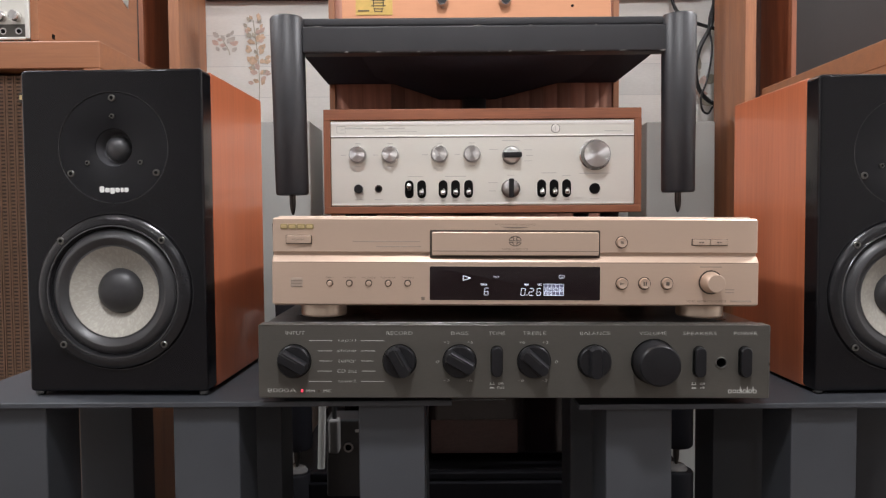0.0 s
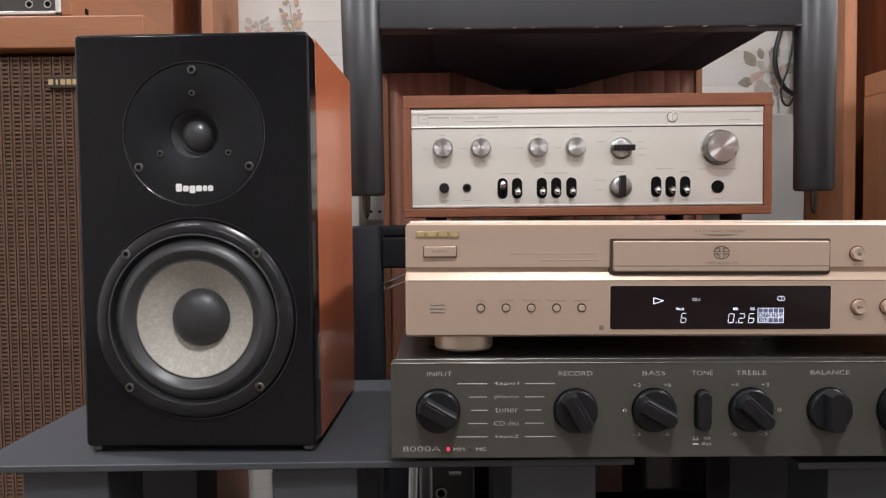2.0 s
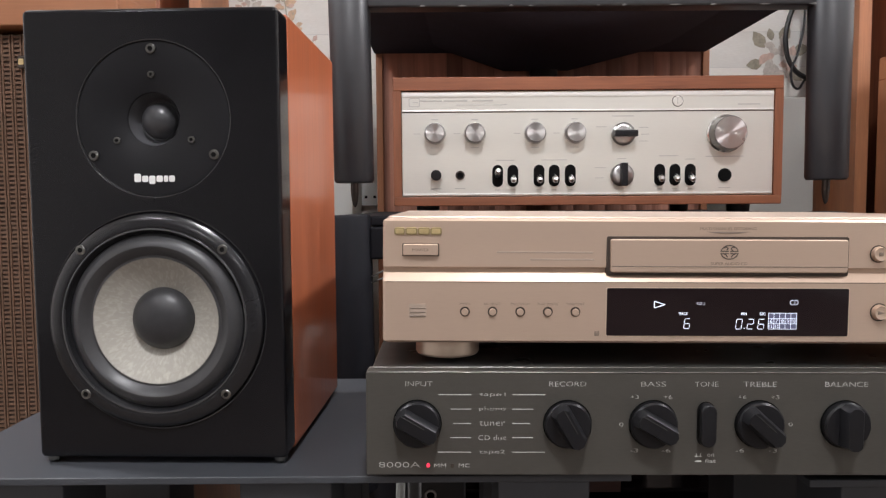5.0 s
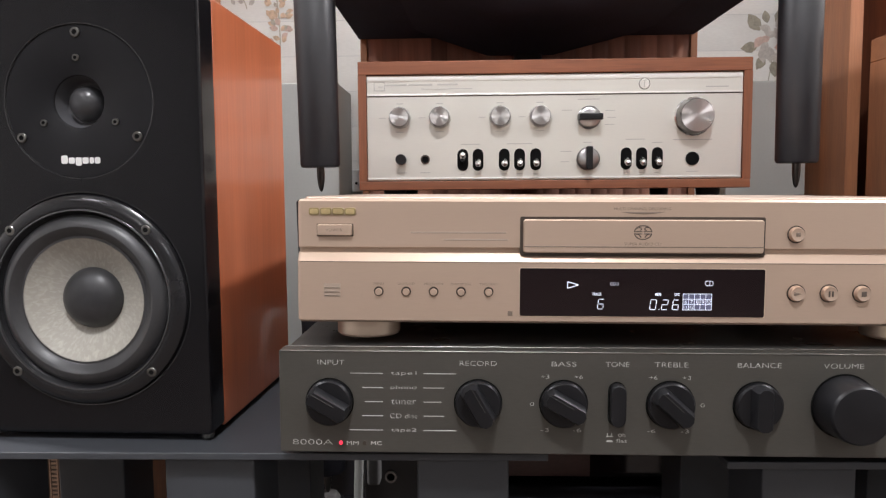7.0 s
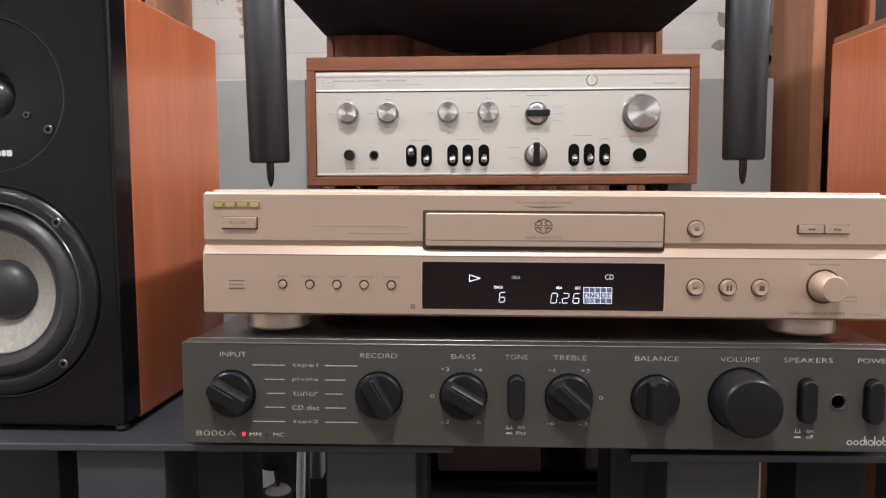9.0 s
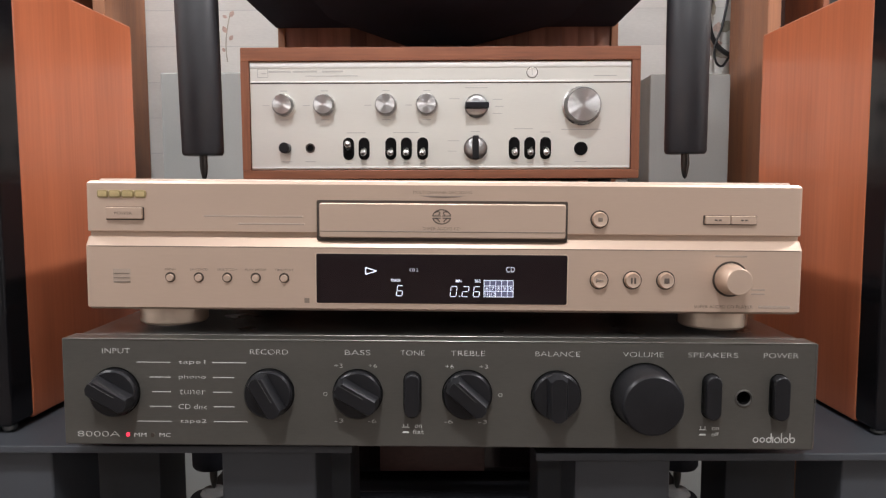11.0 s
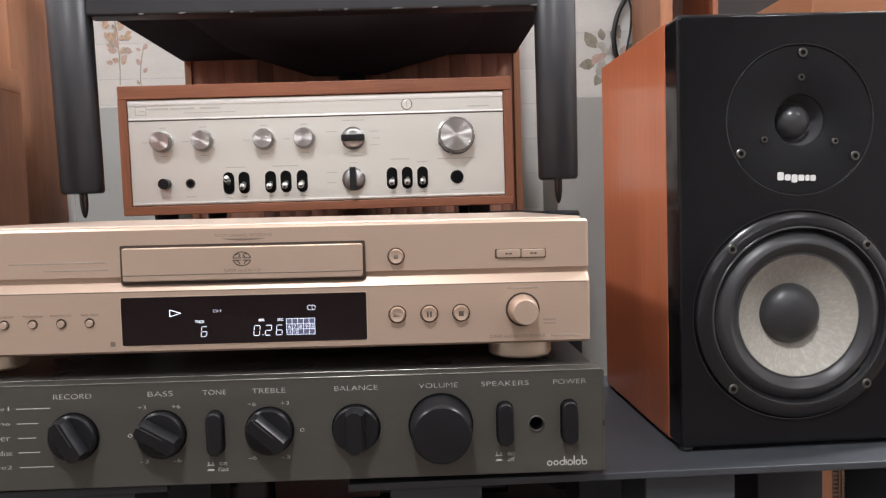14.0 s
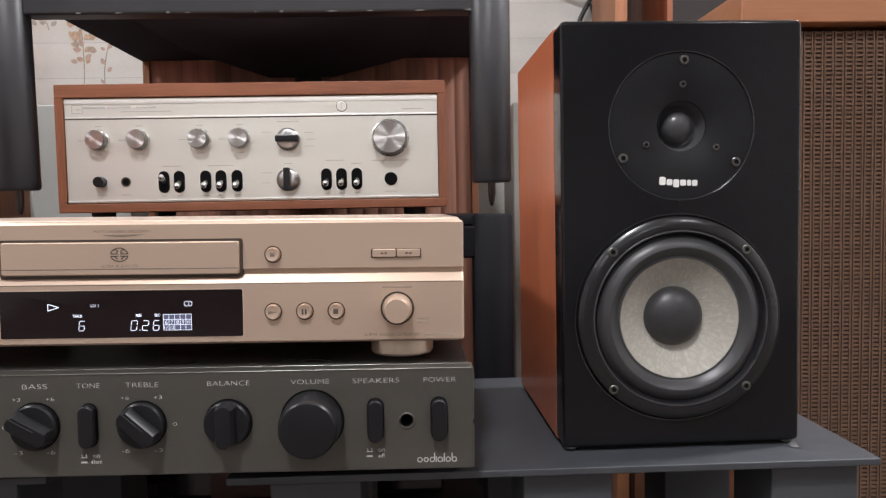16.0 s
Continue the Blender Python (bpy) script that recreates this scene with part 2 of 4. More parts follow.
# ---- mesh tools ----
def mesh_from(bm, name, material, smooth=None):
    bmesh.ops.recalc_face_normals(bm, faces=bm.faces)
    me = bpy.data.meshes.new(name)
    flat_sided = bm.faces.layers.int.get("flat_sided") is not None
    bm.to_mesh(me)
    bm.free()
    me.materials.append(material)
    if smooth and flat_sided:
        # large faces stay flat and only the small rounded edges shade smoothly
        total = [Vector() for _ in me.vertices]
        for p in me.polygons:
            p.use_smooth = True
            for v in p.vertices:
                total[v] += p.normal * p.area
        split = []
        for p in me.polygons:
            for v in p.vertices:
                n = total[v].normalized()
                split.append(tuple(n if n.dot(p.normal) > 0.35 else p.normal))
        me.normals_split_custom_set(split)
    elif smooth:
        for p in me.polygons:
            p.use_smooth = True
        me.set_sharp_from_angle(angle=radians(smooth))
    return me


def part(name, bm, material, parent, label="", smooth=35, at=None):
    ob = new(name, mesh_from(bm, name, material, smooth))
    ob.parent = parent
    if at is not None:
        ob.location = at
    if label:
        tagged(ob, label)
    return ob


def thing(name, place, label, category, group="", kind=""):
    ob = new(name)
    ob.empty_display_size = 0.02
    ob.matrix_world = place
    return tagged(ob, label, category, group, kind)


def solid(name, bm, material, label, category, group="", kind="", place=None, smooth=35):
    ob = new(name, mesh_from(bm, name, material, smooth))
    if place is not None:
        ob.matrix_world = place
    return tagged(ob, label, category, group, kind)


def box(x0, x1, y0, y1, z0, z1, bevel=0.0, seg=2, bm=None):
    mine = bm is None
    b = bmesh.new()
    vs = [b.verts.new((x, y, z)) for x in (x0, x1) for y in (y0, y1) for z in (z0, z1)]
    for f in ((0, 1, 3, 2), (4, 6, 7, 5), (0, 4, 5, 1), (2, 3, 7, 6), (0, 2, 6, 4), (1, 5, 7, 3)):
        b.faces.new([vs[i] for i in f])
    bmesh.ops.recalc_face_normals(b, faces=b.faces)
    b.faces.layers.int.new("flat_sided")
    if bevel:
        bmesh.ops.bevel(b, geom=b.edges[:], offset=bevel, segments=seg, profile=0.5, affect="EDGES")
    if mine:
        return b
    me = bpy.data.meshes.new("tmp")
    b.to_mesh(me)
    b.free()
    bm.from_mesh(me)
    bpy.data.meshes.remove(me)
    return bm


def lathe(profile, seg=48, axis="y", cx=0.0, cy=0.0, cz=0.0, cap=True):
    """A turned body. profile: (radius, along). Axis y: along points to the back; axis z: upward."""
    b = bmesh.new()
    rings = []
    for r, a in profile:
        if r < 1e-6:
            rings.append([b.verts.new((cx, cy + a, cz) if axis == "y" else (cx, cy, cz + a))])
            continue
        ring = []
        for i in range(seg):
            t = 2 * math.pi * i / seg
            ring.append(b.verts.new((cx + r * math.cos(t), cy + a, cz + r * math.sin(t)) if axis == "y"
                                    else (cx + r * math.cos(t), cy + r * math.sin(t), cz + a)))
        rings.append(ring)
    for p, q in zip(rings, rings[1:]):
        if len(p) == 1 and len(q) == 1:
            continue
        for i in range(seg):
            j = (i + 1) % seg
            if len(p) == 1:
                b.faces.new((p[0], q[i], q[j]))
            elif len(q) == 1:
                b.faces.new((p[i], q[0], p[j]))
            else:
                b.faces.new((p[i], q[i], q[j], p[j]))
    if cap:
        for ring in (rings[0], rings[-1]):
            if len(ring) > 1:
                b.faces.new(ring)
    return b


def outline(pts, y0, y1, bevel=0.0):
    """A flat shape given by its outline in x and z, with its front at y0 and its back at y1."""
    b = bmesh.new()
    front = [b.verts.new((x, y0, z)) for x, z in pts]
    back = [b.verts.new((x, y1, z)) for x, z in pts]
    f = b.faces.new(front)
    b.faces.new(back[::-1])
    for i in range(len(pts)):
        j = (i + 1) % len(pts)
        b.faces.new((front[i], back[i], back[j], front[j]))
    bmesh.ops.recalc_face_normals(b, faces=b.faces)
    edge = list(f.edges)
    b.faces.layers.int.new("flat_sided")
    b.edges.ensure_lookup_table()
    if bevel:
        edge = [e for e in b.edges if all(abs(v.co.y - y0) < 1e-7 for v in e.verts)]
        bmesh.ops.bevel(b, geom=edge, offset=bevel, segments=2, profile=0.5, affect="EDGES")
    return b


def stadium(cx, cz, w, h, n=8):
    """Outline of an upright pill."""
    r = w / 2
    pts = []
    for i in range(n + 1):
        t = math.pi * i / n
        pts.append((cx + r * math.cos(t), cz + h / 2 - r + r * math.sin(t)))
    for i in range(n + 1):
        t = math.pi + math.pi * i / n
        pts.append((cx + r * math.cos(t), cz - h / 2 + r + r * math.sin(t)))
    return pts


def rounded(cx, cz, w, h, r, n=4):
    pts = []
    for k, (sx, sz) in enumerate(((1, 1), (-1, 1), (-1, -1), (1, -1))):
        for i in range(n + 1):
            t = math.pi / 2 * (k + i / n)
            pts.append((cx + sx * (w / 2 - r) + r * math.cos(t), cz + sz * (h / 2 - r) + r * math.sin(t)))
    return pts


def bar(cx, cz, w, h, y, depth=0.0003):
    return box(cx - w / 2, cx + w / 2, y - depth, y + 0.0002, cz - h / 2, cz + h / 2)


def words(text, cx, cz, w, h, y, material, parent, name="lettering", extrude=0.00015, bold=-0.010):
    """Raised lettering in the x-z plane, w wide and h high, its back on the plane y."""
    cu = bpy.data.curves.new("text", "FONT")
    cu.body, cu.align_x, cu.extrude, cu.offset, cu.resolution_u = text, "CENTER", 0.02, bold, 3
    ob = new("text", cu)
    bpy.context.view_layer.update()
    me = bpy.data.meshes.new_from_object(ob.evaluated_get(bpy.context.evaluated_depsgraph_get()))
    bpy.data.objects.remove(ob)
    bpy.data.curves.remove(cu)
    co = np.array([v.co[:] for v in me.vertices])
    lo, hi = co.min(0), co.max(0)
    s = (w / (hi[0] - lo[0]), h / (hi[1] - lo[1]))
    for v in me.vertices:
        x, yy, zz = v.co
        v.co = ((x - (lo[0] + hi[0]) / 2) * s[0] + cx, y - (zz + 0.02) / 0.04 * extrude, (yy - (lo[1] + hi[1]) / 2) * s[1] + cz)
    me.materials.clear()
    me.materials.append(material)
    me.name = name
    out = new(name, me)
    out.parent = parent
    return out


def cut(bm, cutters):
    """The solid bm with the cutters taken out of it."""
    obs = []
    for b in (bm, *cutters):
        bmesh.ops.recalc_face_normals(b, faces=b.faces)
        me = bpy.data.meshes.new("cut")
        b.to_mesh(me)
        b.free()
        obs.append(new("cut", me))
    for c in obs[1:]:
        md = obs[0].modifiers.new("cut", "BOOLEAN")
        md.operation, md.object, md.solver = "DIFFERENCE", c, "EXACT"
    bpy.context.view_layer.update()
    me = bpy.data.meshes.new_from_object(obs[0].evaluated_get(bpy.context.evaluated_depsgraph_get()))
    out = bmesh.new()
    out.from_mesh(me)
    out.faces.layers.int.verify()
    bpy.data.meshes.remove(me)
    for o in obs:
        bpy.data.objects.remove(o)
    if out.faces.layers.int.get("flat_sided") is None:
        out.faces.layers.int.new("flat_sided")
    return out


def tube(points, r, name="cable", res=8):
    """A round cable through the points, as a mesh."""
    cu = bpy.data.curves.new("path", "CURVE")
    cu.dimensions, cu.bevel_depth, cu.bevel_resolution, cu.use_fill_caps = "3D", r, 2, True
    sp = cu.splines.new("BEZIER")
    sp.bezier_points.add(len(points) - 1)
    for p, q in zip(sp.bezier_points, points):
        p.co = q
        p.handle_left_type = p.handle_right_type = "AUTO"
    sp.resolution_u = res
    ob = new("path", cu)
    bpy.context.view_layer.update()
    me = bpy.data.meshes.new_from_object(ob.evaluated_get(bpy.context.evaluated_depsgraph_get()))
    bpy.data.objects.remove(ob)
    bpy.data.curves.remove(cu)
    b = bmesh.new()
    b.from_mesh(me)
    bpy.data.meshes.remove(me)
    return b


# ---- the room ----
WALL_Y = 1.70
solid("floor", box(-2.4, 2.6, -6.0, WALL_Y, -0.1, 0.0), M["floor"], "dark brown shop floor", "floor", kind="structure")
wall_back = solid("wall_back", box(-2.4, 2.6, WALL_Y, WALL_Y + 0.12, 0.0, 2.5), M["wallpaper"],
                  "pale plank-print wallpaper with tan leaf sprigs", "wall", kind="structure")
solid("wall_left", box(-2.52, -2.4, -6.0, WALL_Y + 0.12, 0.0, 2.5), M["plaster"], "plain pale plaster wall", "wall", kind="structure")
solid("wall_right", box(2.6, 2.72, -6.0, WALL_Y + 0.12, 0.0, 2.5), M["plaster"], "plain pale plaster wall", "wall", kind="structure")
solid("wall_rear", box(-2.52, 2.72, -6.12, -6.0, 0.0, 2.5), M["plaster"], "plain pale plaster wall", "wall", kind="structure")
solid("ceiling", box(-2.52, 2.72, -6.12, WALL_Y + 0.12, 2.5, 2.6), M["plaster"], "plain white ceiling", "ceiling", kind="structure")
solid("trim", box(-0.545, 0.604, WALL_Y - 0.02, WALL_Y - 0.0005, 1.158, 1.19, 0.003), M["dark_wood"], "dark wooden rail on the papered wall", "trim", kind="structure")
for lx, ly, watts in LAMPS:
    fix = thing("ceiling_light", pose(lx, ly, 2.36), "square white ceiling light panel", "ceiling light", "ceiling lights")
    part("frame", box(-0.2, 0.2, -0.2, 0.2, 0.0, 0.14, 0.004), M["white_print"], fix)


# ---- tall cabinets and big loudspeakers behind ----
def tall_cabinet(place, w, d, h, side, niche, label):
    """Open niche beside one tall side (side -1 or 1 names which), then a slim divider and a smoked door."""
    ob = thing("tall_cabinet", place, label, "cabinet", "tall cabinets")

    def across(a, b):
        return sorted((side * a, side * b))

    part("side_panel", box(-w / 2, -w / 2 + 0.022, 0, d, 0, h, 0.001), M["teak_z"], ob)
    part("side_panel", box(w / 2 - 0.022, w / 2, 0, d, 0, h, 0.001), M["teak_z"], ob)
    part("back_panel", box(-w / 2 + 0.022, w / 2 - 0.022, d - 0.02, d, 0, h), M["dark_wood"], ob)
    inner = w / 2 - 0.022 - niche
    x0, x1 = across(inner - 0.010, inner)
    part("divider", box(x0, x1, 0.004, d - 0.02, 0, h - 0.02, 0.001), M["walnut_z"], ob)
    x0, x1 = across(inner - 0.010, -w / 2 + 0.022)
    part("door", box(x0, x1, 0.016, 0.034, 0, h - 0.02), M["smoked"], ob, "dull smoked panel")
    part("top_panel", box(-w / 2 + 0.022, w / 2 - 0.022, 0, d, h - 0.02, h), M["teak_z"], ob)
    return ob


tall_cabinet(pose(-0.548 - 0.20, 1.52, 0), 0.40, 0.175, 1.5, 1, 0.054, "tall brown wooden cabinet against the papered wall")
tall_cabinet(pose(0.604 + 0.20, 1.445, 0), 0.40, 0.165, 1.5, -1, 0.072, "tall brown wooden cabinet beside hanging black cables")


def grille(parent, x0, x1, z0, z1, y):
    """Woven cloth: upright cords in pairs and short cross threads between them."""
    part("grille_backing", box(x0, x1, y, y + 0.006, z0, z1), M["grille_back"], parent)
    cords, cross = bmesh.new(), bmesh.new()
    pitch = 0.0125
    x = x0 + 0.004
    while x < x1 - 0.004:
        for dx in (0.0, 0.0035):
            box(x + dx - 0.0009, x + dx + 0.0009, y - 0.0022, y, z0, z1, bm=cords)
        z = z0 + 0.002
        while z < z1 - 0.003:
            box(x + 0.0048, x + pitch - 0.0012, y - 0.0018, y, z, z + 0.0026, bm=cross)
            z += 0.0052
        x += pitch
    tagged(part("grille_cord", cords, M["grille_thread"], parent, smooth=None), kind="stuff")
    tagged(part("grille_thread", cross, M["grille_thread"], parent, smooth=None), kind="stuff")


def big_speaker(place, w, d, h, badge_x, label):
    ob = thing("floor_loudspeaker", place, label, "loudspeaker", "large loudspeakers behind")
    part("top_slab", box(-w / 2, w / 2, 0, d, h - 0.038, h, 0.002), M["teak_x"], ob)
    part("side_panel", box(-w / 2, -w / 2 + 0.024, 0.0, d, 0.04, h - 0.038, 0.001), M["teak_z"], ob)
    part("side_panel", box(w / 2 - 0.024, w / 2, 0.0, d, 0.04, h - 0.038, 0.001), M["teak_z"], ob)
    part("back_panel", box(-w / 2 + 0.024, w / 2 - 0.024, d - 0.02, d, 0.04, h - 0.038), M["dark_wood"], ob)
    part("plinth", box(-w / 2 + 0.02, w / 2 - 0.02, 0.02, d - 0.02, 0, 0.04), M["dark_wood"], ob)
    grille(ob, -w / 2 + 0.026, w / 2 - 0.026, 0.20, h - 0.044, 0.018)
    part("lower_board", box(-w / 2 + 0.024, w / 2 - 0.024, 0.02, 0.04, 0.04, 0.20), M["dark_wood"], ob)
    if badge_x is not None:
        badge = part("badge", box(badge_x - 0.026, badge_x + 0.026, 0.010, 0.018, h - 0.083, h - 0.069, 0.001), M["slot"], ob, "small dark badge with gold mark")
        for k in range(7):
            mx = badge_x - 0.0215 + 0.0072 * k
            part("mark", outline(rounded(mx, h - 0.076, 0.0024 if k == 1 else 0.0056, 0.0066, 0.0010), 0.0094, 0.0102), M["gold_print"], badge, "plain gold mark")
    return ob


big_speaker(pose(-0.475 - 0.30, 1.01, 0), 0.60, 0.40, 0.90, 0.205, "large teak floor loudspeaker with brown woven grille")
big_speaker(pose(0.631 + 0.30, 1.01, 0), 0.60, 0.42, 0.90, None, "large teak floor loudspeaker with brown woven grille")

# silver receiver in a wooden case on the big speaker
rec = thing("silver_receiver", pose(-0.7645, 1.02, 0.90), "silver-faced receiver in a brown wooden case on the large loudspeaker", "receiver")
part("side_panel", box(0.188, 0.2, 0.0, 0.333, 0.003, 0.16, 0.0015), M["teak_y"], rec, "brown wooden side panel")
part("side_panel", box(-0.2, -0.188, 0.0, 0.333, 0.003, 0.16, 0.0015), M["teak_y"], rec, "brown wooden side panel")
part("top_panel", box(-0.188, 0.188, 0.0, 0.333, 0.148, 0.16, 0.001), M["teak_y"], rec)
part("chassis", box(-0.188, 0.188, 0.012, 0.33, 0.006, 0.148), M["dark_case"], rec)
part("front_panel", box(-0.186, 0.182, 0.002, 0.012, 0.008, 0.146, 0.001), M["silver"], rec)
part("bezel", box(0.182, 0.188, -0.002, 0.012, 0.006, 0.148, 0.001), M["silver_line"], rec)
part("bezel", box(-0.186, 0.182, -0.002, 0.012, 0.004, 0.008, 0.001), M["silver_line"], rec)
for fx in (-0.16, 0.16):
    for fy in (0.03, 0.3):
        part("foot", lathe([(0.012, 0), (0.013, 0.006)], 20, "z", cx=fx, cy=fy), M["knob_black"], rec)
for kx in (0.148, 0.169, 0.122, 0.096):
    part("knob", lathe([(0.0076, 0), (0.0074, -0.010), (0.0066, -0.0115), (0, -0.0115)], 28, cx=kx, cz=0.037, cy=0.002), M["chrome"], rec)
for kx in (0.150, 0.172):
    j = part("jack", lathe([(0.0048, 0), (0.0048, -0.002), (0.0032, -0.002), (0.0030, 0.0)], 24, cx=kx, cz=0.0165, cy=0.002, cap=False), M["chrome"], rec)
    part("jack_hole", lathe([(0.0033, -0.0012), (0, -0.0012)], 20, cx=kx, cz=0.0165, cy=0.002, cap=False), M["hole"], j)
part("jack_panel", box(-0.184, 0.180, 0.0012, 0.002, 0.0085, 0.0262), M["amp_front"], rec, "dark grey jack strip")
part("dowel", box(0.2, 0.2012, 0.034, 0.041, 0.014, 0.021, 0.0005), M["hole"], rec)

# paper slip lying over the receiver's edge
slip = bmesh.new()
fold = [(-0.600, 1.245, 1.0602), (-0.5642, 1.245, 1.0606), (-0.5636, 1.245, 1.056), (-0.5636, 1.312, 1.030), (-0.5642, 1.318, 1.0606), (-0.600, 1.318, 1.0602)]
vs = [slip.verts.new(v) for v in fold]
slip.faces.new((vs[0], vs[1], vs[4], vs[5]))
slip.faces.new((vs[1], vs[2], vs[3], vs[4]))
bmesh.ops.solidify(slip, geom=slip.faces[:], thickness=-0.0004)
solid("paper_slip", slip, M["outlet_white"], "white paper slip folded over the receiver's wooden edge", "paper", smooth=None)

# grey box behind and wooden cabinet with striped front
def grey_box(place, w, h, label):
    ob = thing("grey_box_speaker", place, label, "loudspeaker", "grey boxes by the wall")
    part("front_panel", box(0, w, 0, 0.018, 0, h, 0.003), M["grey_box"], ob)
    part("body", box(0.0005, w - 0.0005, 0.018, 0.155, 0, h - 0.0005, 0.003), M["grey_box"], ob)
    return ob


grey_box(pose(-0.459, 1.535, 0), 0.179, 0.858, "plain grey laminate box standing against the papered wall")
grey_box(pose(0.434, 1.535, 0), 0.146, 0.851, "plain grey laminate box standing against the papered wall")
outlet = thing("wall_outlet", pose(-0.262, WALL_Y, 0.676), "white two-hole wall outlet beside the grey box", "wall outlet")
part("plate", box(-0.0185, 0.0185, -0.014, -0.0004, -0.022, 0.026, 0.003), M["outlet_white"], outlet)
for ox in (-0.0095, 0.0085):
    rim = part("socket_rim", lathe([(0.0042, -0.0142), (0.0036, -0.0150), (0.0029, -0.0143)], 20, cx=ox, cz=-0.003, cap=False), M["outlet_white"], outlet)
    part("socket_hole", lathe([(0.0030, -0.0145), (0, -0.0145)], 20, cx=ox, cz=-0.003, cap=False), M["hole"], rim)
veneer = thing("striped_cabinet", pose(0.0665, 1.485, 0), "wooden cabinet with dark striped veneer front", "cabinet")
part("side_panel", box(-0.2965, -0.2845, 0, 0.05, 0, 1.25, 0.001), M["teak_z"], veneer)
part("side_panel", box(0.2845, 0.2965, 0, 0.05, 0, 1.25, 0.001), M["teak_z"], veneer)
part("back_panel", box(-0.2845, 0.2845, 0.012, 0.05, 0, 1.25), M["dark_wood"], veneer)
plank = mesh_from(box(-0.01422, 0.01422, 0.005, 0.0119, 0, 1.249), "plank", M["striped"], 35)
for i in range(20):
    strip = new("plank", plank)
    strip.parent = veneer
    strip.location = (-0.2845 + 0.028445 * (i + 0.5), 0.0002 * (i % 2), 0)


# ---- the black rack ----
RX = 0.062
rack = thing("audio_rack", pose(RX, 1.047, 0), "black three-legged audio rack with spiked round legs", "rack")


def rack_leg(x, y, z0, z1, lean=0.0):
    # lower legs take the black with the shade under the stands coloured in
    leg = part("leg", lathe([(0.0, 0), (0.0215, 0), (0.0235, 0.003), (0.0245, z1 - z0 - 0.004), (0.0225, z1 - z0 - 0.001), (0, z1 - z0)], 40, "z"), M["rack_leg" if z1 > 0.7 else "rack_shaded"], rack, at=(x, y, z0))
    leg.rotation_euler = (0, radians(lean), 0)
    part("spike", lathe([(0.0046, 0.002), (0.0046, -0.013), (0.0038, -0.020), (0.0025, -0.026), (0.0008, -0.0288), (0, -0.029)], 20, "z"), M["spike"], leg, "dark steel spike")


def rack_tier(z_top, z_leg_bottom):
    """Two front legs, one rear leg, a front beam, the board and its keel towards the rear leg."""
    rack_leg(-0.28, 0, z_leg_bottom, z_top + 0.003, -0.9)
    rack_leg(0.28, 0, z_leg_bottom, z_top + 0.003, 0.0)
    rack_leg(0.003, 0.42, z_leg_bottom, z_top - 0.02)
    # below the top tier, beam, board and keel have shade in their colour
    part("front_beam", box(-0.262, 0.262, -0.010, 0.016, z_top - 0.0505, z_top - 0.012, 0.003), M["rack" if z_top > 0.9 else "rack_shaded"], rack)
    part("board_edge", box(-0.262, 0.262, -0.004, 0.012, z_top - 0.0115, z_top + 0.0005, 0.0025), M["rack" if z_top > 0.9 else "rack_shaded"], rack, "worn rounded board edge")
    part("board", box(-0.295, 0.295, 0.0122, 0.44, z_top - 0.012, z_top, 0.002), M["rack_under" if z_top > 0.9 else "rack_shaded"], rack, "black board with rounded edges")
    b = bmesh.new()
    lo = z_top - 0.0125
    rows = [(0.0165, -0.205, 0.220, 0.036), (0.36, -0.190, 0.205, 0.037), (0.425, -0.165, 0.182, 0.034)]
    loops = []
    for y, xa, xb, drop in rows:
        loops.append([b.verts.new(v) for v in ((xa, y, lo), (xb, y, lo), (0.046, y, lo - drop), (-0.066, y, lo - drop))])
    for p, q in zip(loops, loops[1:]):
        for i in range(4):
            j = (i + 1) % 4
            b.faces.new((p[i], p[j], q[j], q[i]))
    b.faces.new(loops[0])
    b.faces.new(loops[-1])
    part("keel", b, M["rack_under" if z_top > 0.9 else "rack_shaded"], rack, "black keel under the board")


rack_tier(0.937, 0.685)
rack_tier(0.645, 0.313)
rack_tier(0.275, 0.03)
for x, y in ((-0.28, 0), (0.28, 0), (0.003, 0.42)):
    part("spike_cup", lathe([(0.015, 0), (0.016, 0.003), (0.012, 0.0085), (0, 0.009)], 28, "z", cx=x, cy=y, cz=0.276), M["felt"], rack, "pale spike cup")

# worn paint along the upper front beam
chips = random.Random(21)
for i in range(15):
    x = -0.25 + 0.5 * (i + chips.random()) / 15
    low_edge = i % 3 != 0
    z = 0.8872 if low_edge else 0.9235
    w, h = chips.uniform(0.004, 0.016), chips.uniform(0.0008, 0.0020)
    b = bmesh.new()
    pts = [(x, z), (x + w * 0.4, z - h * 0.3), (x + w, z + h * 0.1), (x + w * 0.8, z + h * 0.8), (x + w * 0.45, z + h), (x + w * 0.1, z + h * 0.5)]
    b.faces.new([b.verts.new((px, -0.0103, pz)) for px, pz in pts])
    part("paint_chip", b, M["chip"], rack, smooth=None)

# copper-faced amplifier on top of the rack
cop = thing("copper_amplifier", pose(0.0575, 1.19, 0.937), "copper-faced amplifier with chrome knobs on the rack", "amplifier")
part("case", box(-0.215, 0.215, 0.008, 0.27, 0.012, 0.15, 0.002), M["dark_case"], cop)
part("front_panel", box(-0.22, 0.22, 0.0, 0.008, 0.010, 0.152, 0.0015), M["copper_panel"], cop)
for fx in (-0.18, 0.18):
    for fy in (0.03, 0.24):
        part("foot", lathe([(0.014, 0), (0.016, 0.012)], 24, "z", cx=fx, cy=fy), M["knob_black"], cop)
tag = part("label_plate", box(-0.197, -0.137, -0.0012, 0, 0.045, 0.08), M["paper_tag"], cop, "gold label with dark glyph")
